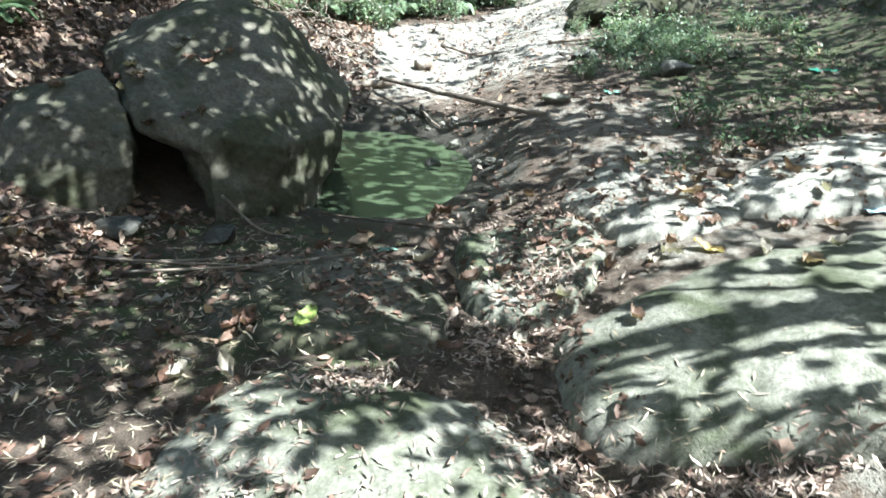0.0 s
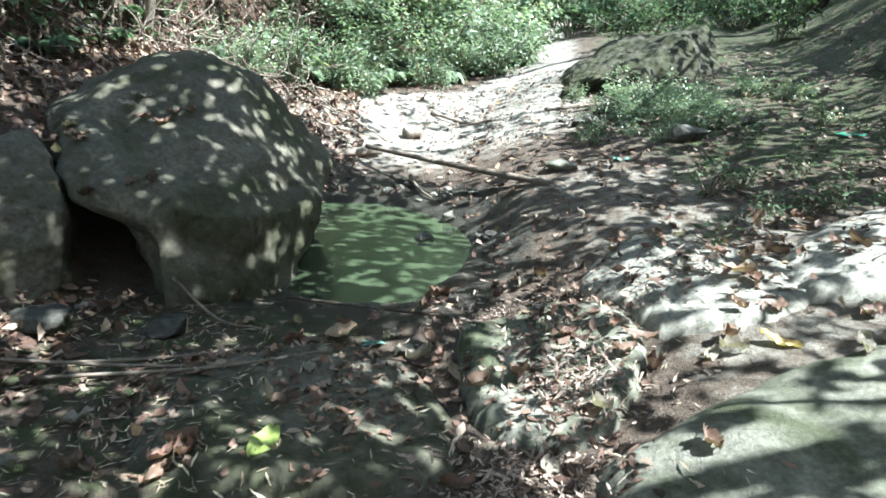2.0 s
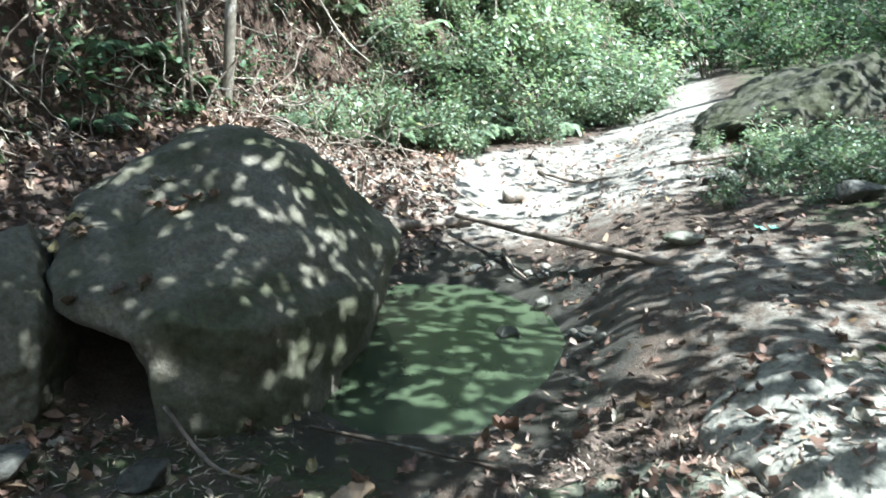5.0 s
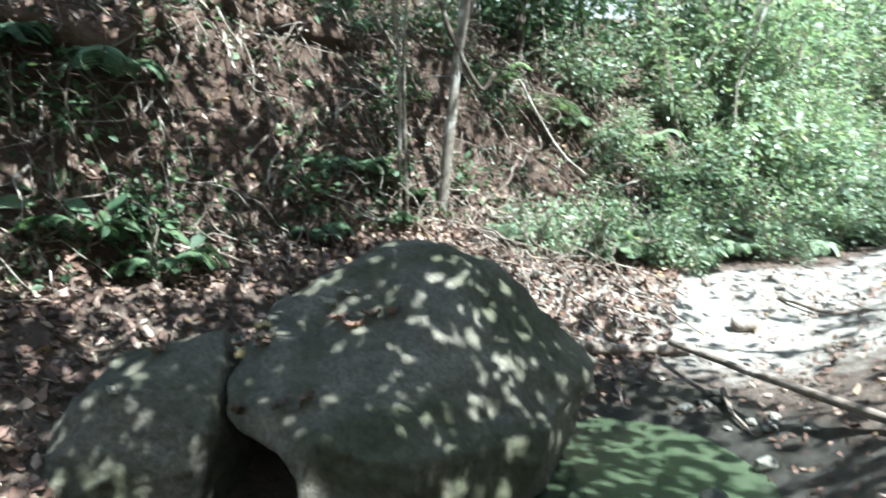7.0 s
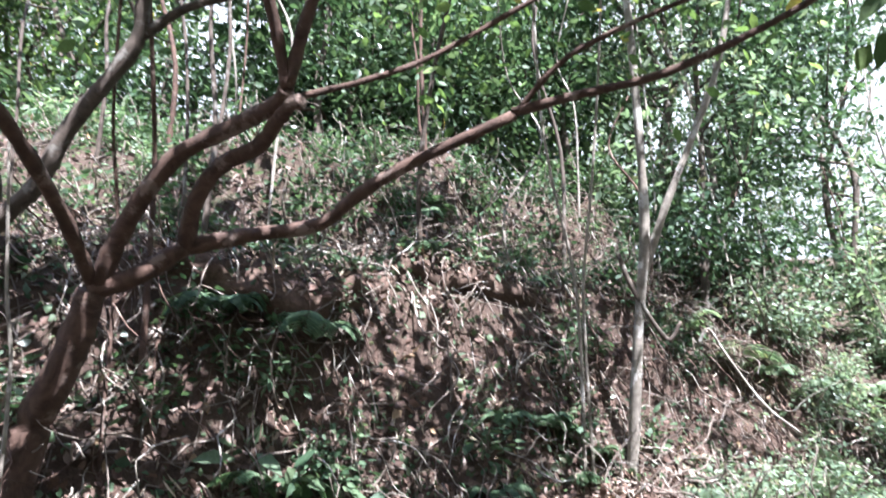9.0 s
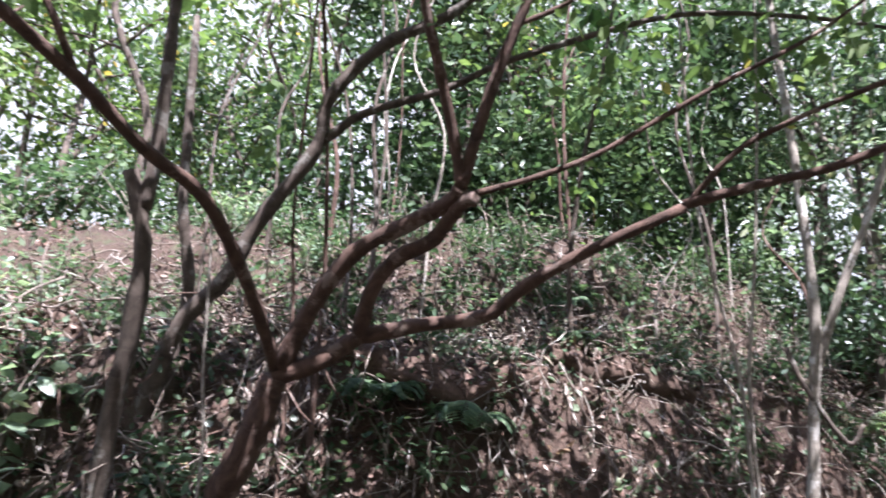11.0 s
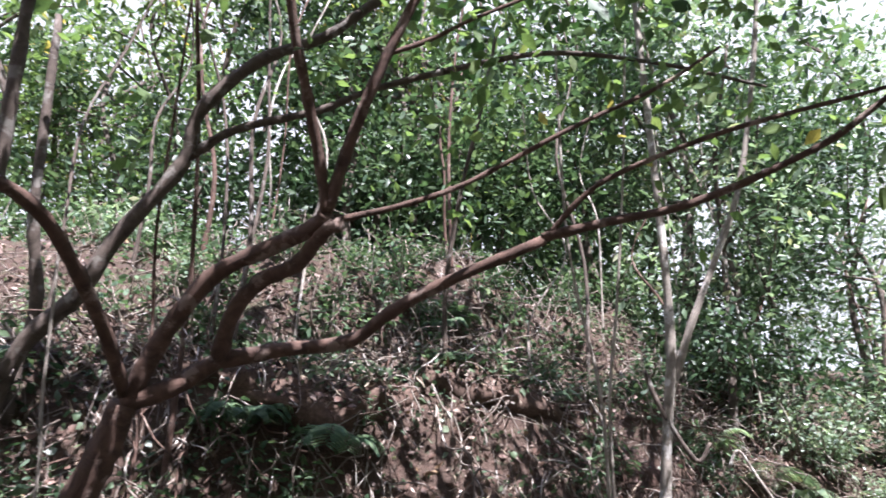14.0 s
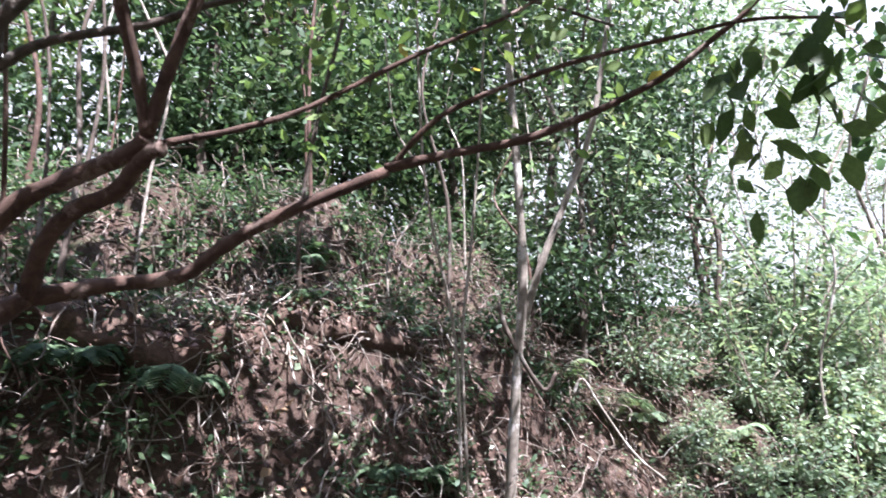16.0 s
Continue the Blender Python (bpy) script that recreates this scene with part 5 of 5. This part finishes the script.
# glowing cylinder added so that sky behind the leaves turns overexposed white
def build_backdrop():
    m = bpy.data.materials.new("sky_glow")
    m.use_nodes = True
    nt = m.node_tree
    nt.nodes.clear()
    em = nt.nodes.new("ShaderNodeEmission")
    em.inputs[0].default_value, em.inputs[1].default_value = (0.97, 1.0, 0.98, 1), 0.26
    out = nt.nodes.new("ShaderNodeOutputMaterial")
    nt.links.new(em.outputs[0], out.inputs[0])
    V, T = [], []
    for k in range(49):
        a = 2 * math.pi * k / 48
        V += [(70 * math.cos(a), 70 * math.sin(a), -2), (70 * math.cos(a), 70 * math.sin(a), 80)]
    for k in range(48):
        T += [(2 * k, 2 * k + 2, 2 * k + 3), (2 * k, 2 * k + 3, 2 * k + 1)]
    tagged(mesh_obj("backdrop", V, T, m), "glowing white wall in place of overexposed sky beyond the woods", "sky", kind="structure")


build_backdrop()


# ---- single leaves and scraps that catch the eye ----
def fallen_leaf(x, y, length, width, mat, label, seed, lift=0.012, name="fallen_leaf", curl=0.25, lobed=0.0, z=None):
    """One large leaf: curled blade with a midrib fold and a thin stalk."""
    g = np.random.default_rng(seed)
    zz, nn = rest(x, y)
    root = thing(name, (x, y, (zz if z is None else z) + lift), label, "leaf", "large fallen leaves")
    rows, cols = 9, 5
    V, T = [], []
    a1, a2 = g.uniform(-1, 1, 2)
    for i in range(rows):
        u = i / (rows - 1)
        w = width * (math.sin(math.pi * min(1.0, u * 0.92 + 0.06)) ** 0.75) * (1 + lobed * math.sin(u * 19))
        for j in range(cols):
            v = j / (cols - 1) * 2 - 1
            V.append((length * (u - 0.4), w * v * 0.5, curl * length * (abs(v) ** 1.5 * (0.25 + 0.2 * a1) + (u - 0.4) ** 2 * (0.5 + 0.4 * a2)) + 0.007 * g.normal()))
    for i in range(rows - 1):
        for j in range(cols - 1):
            a = i * cols + j
            T += [(a, a + cols, a + cols + 1), (a, a + cols + 1, a + 1)]
    rot = np.array(Euler((g.normal() * 0.08, g.normal() * 0.08, g.uniform(0, 6.28))).to_matrix())
    V = np.array(V) @ rot.T
    mesh_obj("blade", V, T, mat, root)
    st = np.array([(-0.4 * length, 0, 0.004), (-0.5 * length, 0.01, 0.01), (-0.62 * length, 0.02, 0.006)]) @ rot.T
    sv, stt = tube_arrays(smooth_path(st, 3), 0.0018, 0.0012, 5)
    mesh_obj("stalk", sv, stt, MAT_DEAD, root)
    return root


def tone(name, col):
    return leaf_mat(name, [(0.0, tuple(c * 0.9 for c in col)), (1.0, col)], 0.25, 0.5, 0.35)


MAT_YELLOWGREEN = tone("yellow_green_leaf", (0.26, 0.33, 0.10))
MAT_YELLOW = tone("yellow_leaf", (0.34, 0.27, 0.13))
MAT_ORANGE = tone("tan_orange_leaf", (0.33, 0.238, 0.17))
MAT_RUST = tone("rust_leaf", (0.165, 0.098, 0.077))
MAT_BROWN = tone("brown_leaf", (0.15, 0.10, 0.078))
MAT_GREY = tone("grey_leaf", (0.30, 0.27, 0.235))
fallen_leaf(-0.80, 2.11, 0.17, 0.085, MAT_YELLOWGREEN, "large yellow-green leaf on brown litter", 1)
fallen_leaf(-0.58, 3.00, 0.15, 0.09, MAT_ORANGE, "curled tan-orange leaf on dark rock", 2, 0.03, curl=0.6)
fallen_leaf(-0.68, 2.95, 0.14, 0.07, MAT_RUST, "curled rust-brown leaf on dark rock", 3, 0.02, curl=0.7)
fallen_leaf(1.22, 1.80, 0.11, 0.08, MAT_ORANGE, "lobed tan-orange leaf on the bedrock", 4, curl=0.4, lobed=0.2)
fallen_leaf(1.15, 2.80, 0.14, 0.075, MAT_ORANGE, "tan leaf caught beside the pale rock", 5, 0.03, curl=0.5)
fallen_leaf(1.20, 2.72, 0.13, 0.07, MAT_RUST, "rust leaf caught beside the pale rock", 6, 0.02, curl=0.6)
fallen_leaf(1.05, 2.25, 0.15, 0.05, MAT_YELLOW, "narrow yellowish leaf on the bedrock", 7)
fallen_leaf(-0.10, 2.62, 0.15, 0.05, MAT_ORANGE, "long tan leaf lying on the low rock", 8, 0.02, curl=0.3)
fallen_leaf(-1.00, 3.22, 0.11, 0.05, MAT_ORANGE, "small orange leaf by the twig", 9)
fallen_leaf(-0.78, 3.28, 0.10, 0.045, MAT_YELLOW, "small yellow leaf by the pool", 10)
for k, (dx, dy) in enumerate([(0, 0), (0.06, 0.08), (-0.05, 0.1), (0.1, 0.02), (0.02, 0.16)]):
    fallen_leaf(-1.96 + dx, 3.80 + dy, 0.12, 0.07, (MAT_YELLOW, MAT_ORANGE, MAT_RUST, MAT_BROWN, MAT_YELLOW)[k], ("yellow leaf lying between the boulders", "tan leaf lying between the boulders", "rust leaf lying between the boulders", "brown leaf lying between the boulders", "yellow leaf lying between the boulders")[k], 20 + k)
for k, (x, y) in enumerate([(-1.60, 4.06), (-1.46, 4.12), (-1.70, 4.15), (-1.52, 4.02), (-1.38, 4.18), (-1.64, 4.22)]):
    fallen_leaf(x, y, 0.10, 0.05, (MAT_RUST, MAT_BROWN, MAT_GREY)[k % 3], ("rust leaf lying on top of the boulder", "brown leaf lying on top of the boulder", "grey leaf lying on top of the boulder")[k % 3], 60 + k, curl=0.6)
g30 = np.random.default_rng(30)
n = 0
while n < 110:
    x, y = g30.uniform(-2.4, 1.9), g30.uniform(1.0, 3.6)
    if x > 0.3 and y < 2.3 and g30.uniform() < 0.85 or (-1.1 < x < 0.1 and y < 1.6 and g30.uniform() < 0.8) or in_pool(x, y, 1.1):
        continue
    mat, word = ((MAT_BROWN, "brown"), (MAT_RUST, "rust-brown"), (MAT_GREY, "grey"), (MAT_BROWN, "dark brown"))[n % 4]
    fallen_leaf(x, y, g30.uniform(0.07, 0.125), g30.uniform(0.035, 0.065), mat, "large curled " + word + " leaf in the litter", 100 + n, g30.uniform(0.012, 0.03), curl=g30.uniform(0.4, 1.1), lobed=g30.uniform(0, 0.22))
    n += 1


def scrap(x, y, size, col, label, seed):
    """A crumpled bit of plastic film."""
    g = np.random.default_rng(seed)
    m = plain_mat(label.split()[1] + "_plastic", col, 0.35)
    k = 9
    u, v = np.meshgrid(np.linspace(-1, 1, k), np.linspace(-1, 1, k))
    edge = 1 + 0.25 * g.normal(size=u.shape)
    z = 0.25 * np.abs(wave_noise(u, v, 0.7, seed, 3)) + 0.02
    V = np.stack([(u * edge).ravel() * size, (v * edge).ravel() * size * 0.6, z.ravel() * size], 1)
    i = (np.arange(k - 1)[:, None] * k + np.arange(k - 1)[None]).ravel()
    T = np.vstack([np.stack([i, i + 1, i + k + 1], 1), np.stack([i, i + k + 1, i + k], 1)])
    ob = tagged(mesh_obj("plastic_scrap", V, T, m), label, "litter")
    ob.location = (x, y, rest(x, y)[0] + 0.005)
    return ob


scrap(3.29, 5.0, 0.09, (0.05, 0.35, 0.22), "crumpled green plastic scrap on the dry slope", 1)
scrap(1.99, 2.43, 0.09, (0.45, 0.62, 0.72), "crumpled blue plastic scrap on bedrock", 2)
scrap(-0.42, 2.95, 0.04, (0.14, 0.27, 0.22), "crumpled teal plastic scrap among brown leaves", 3)
scrap(1.55, 5.15, 0.06, (0.20, 0.45, 0.36), "crumpled pale plastic scrap on bare soil", 4)
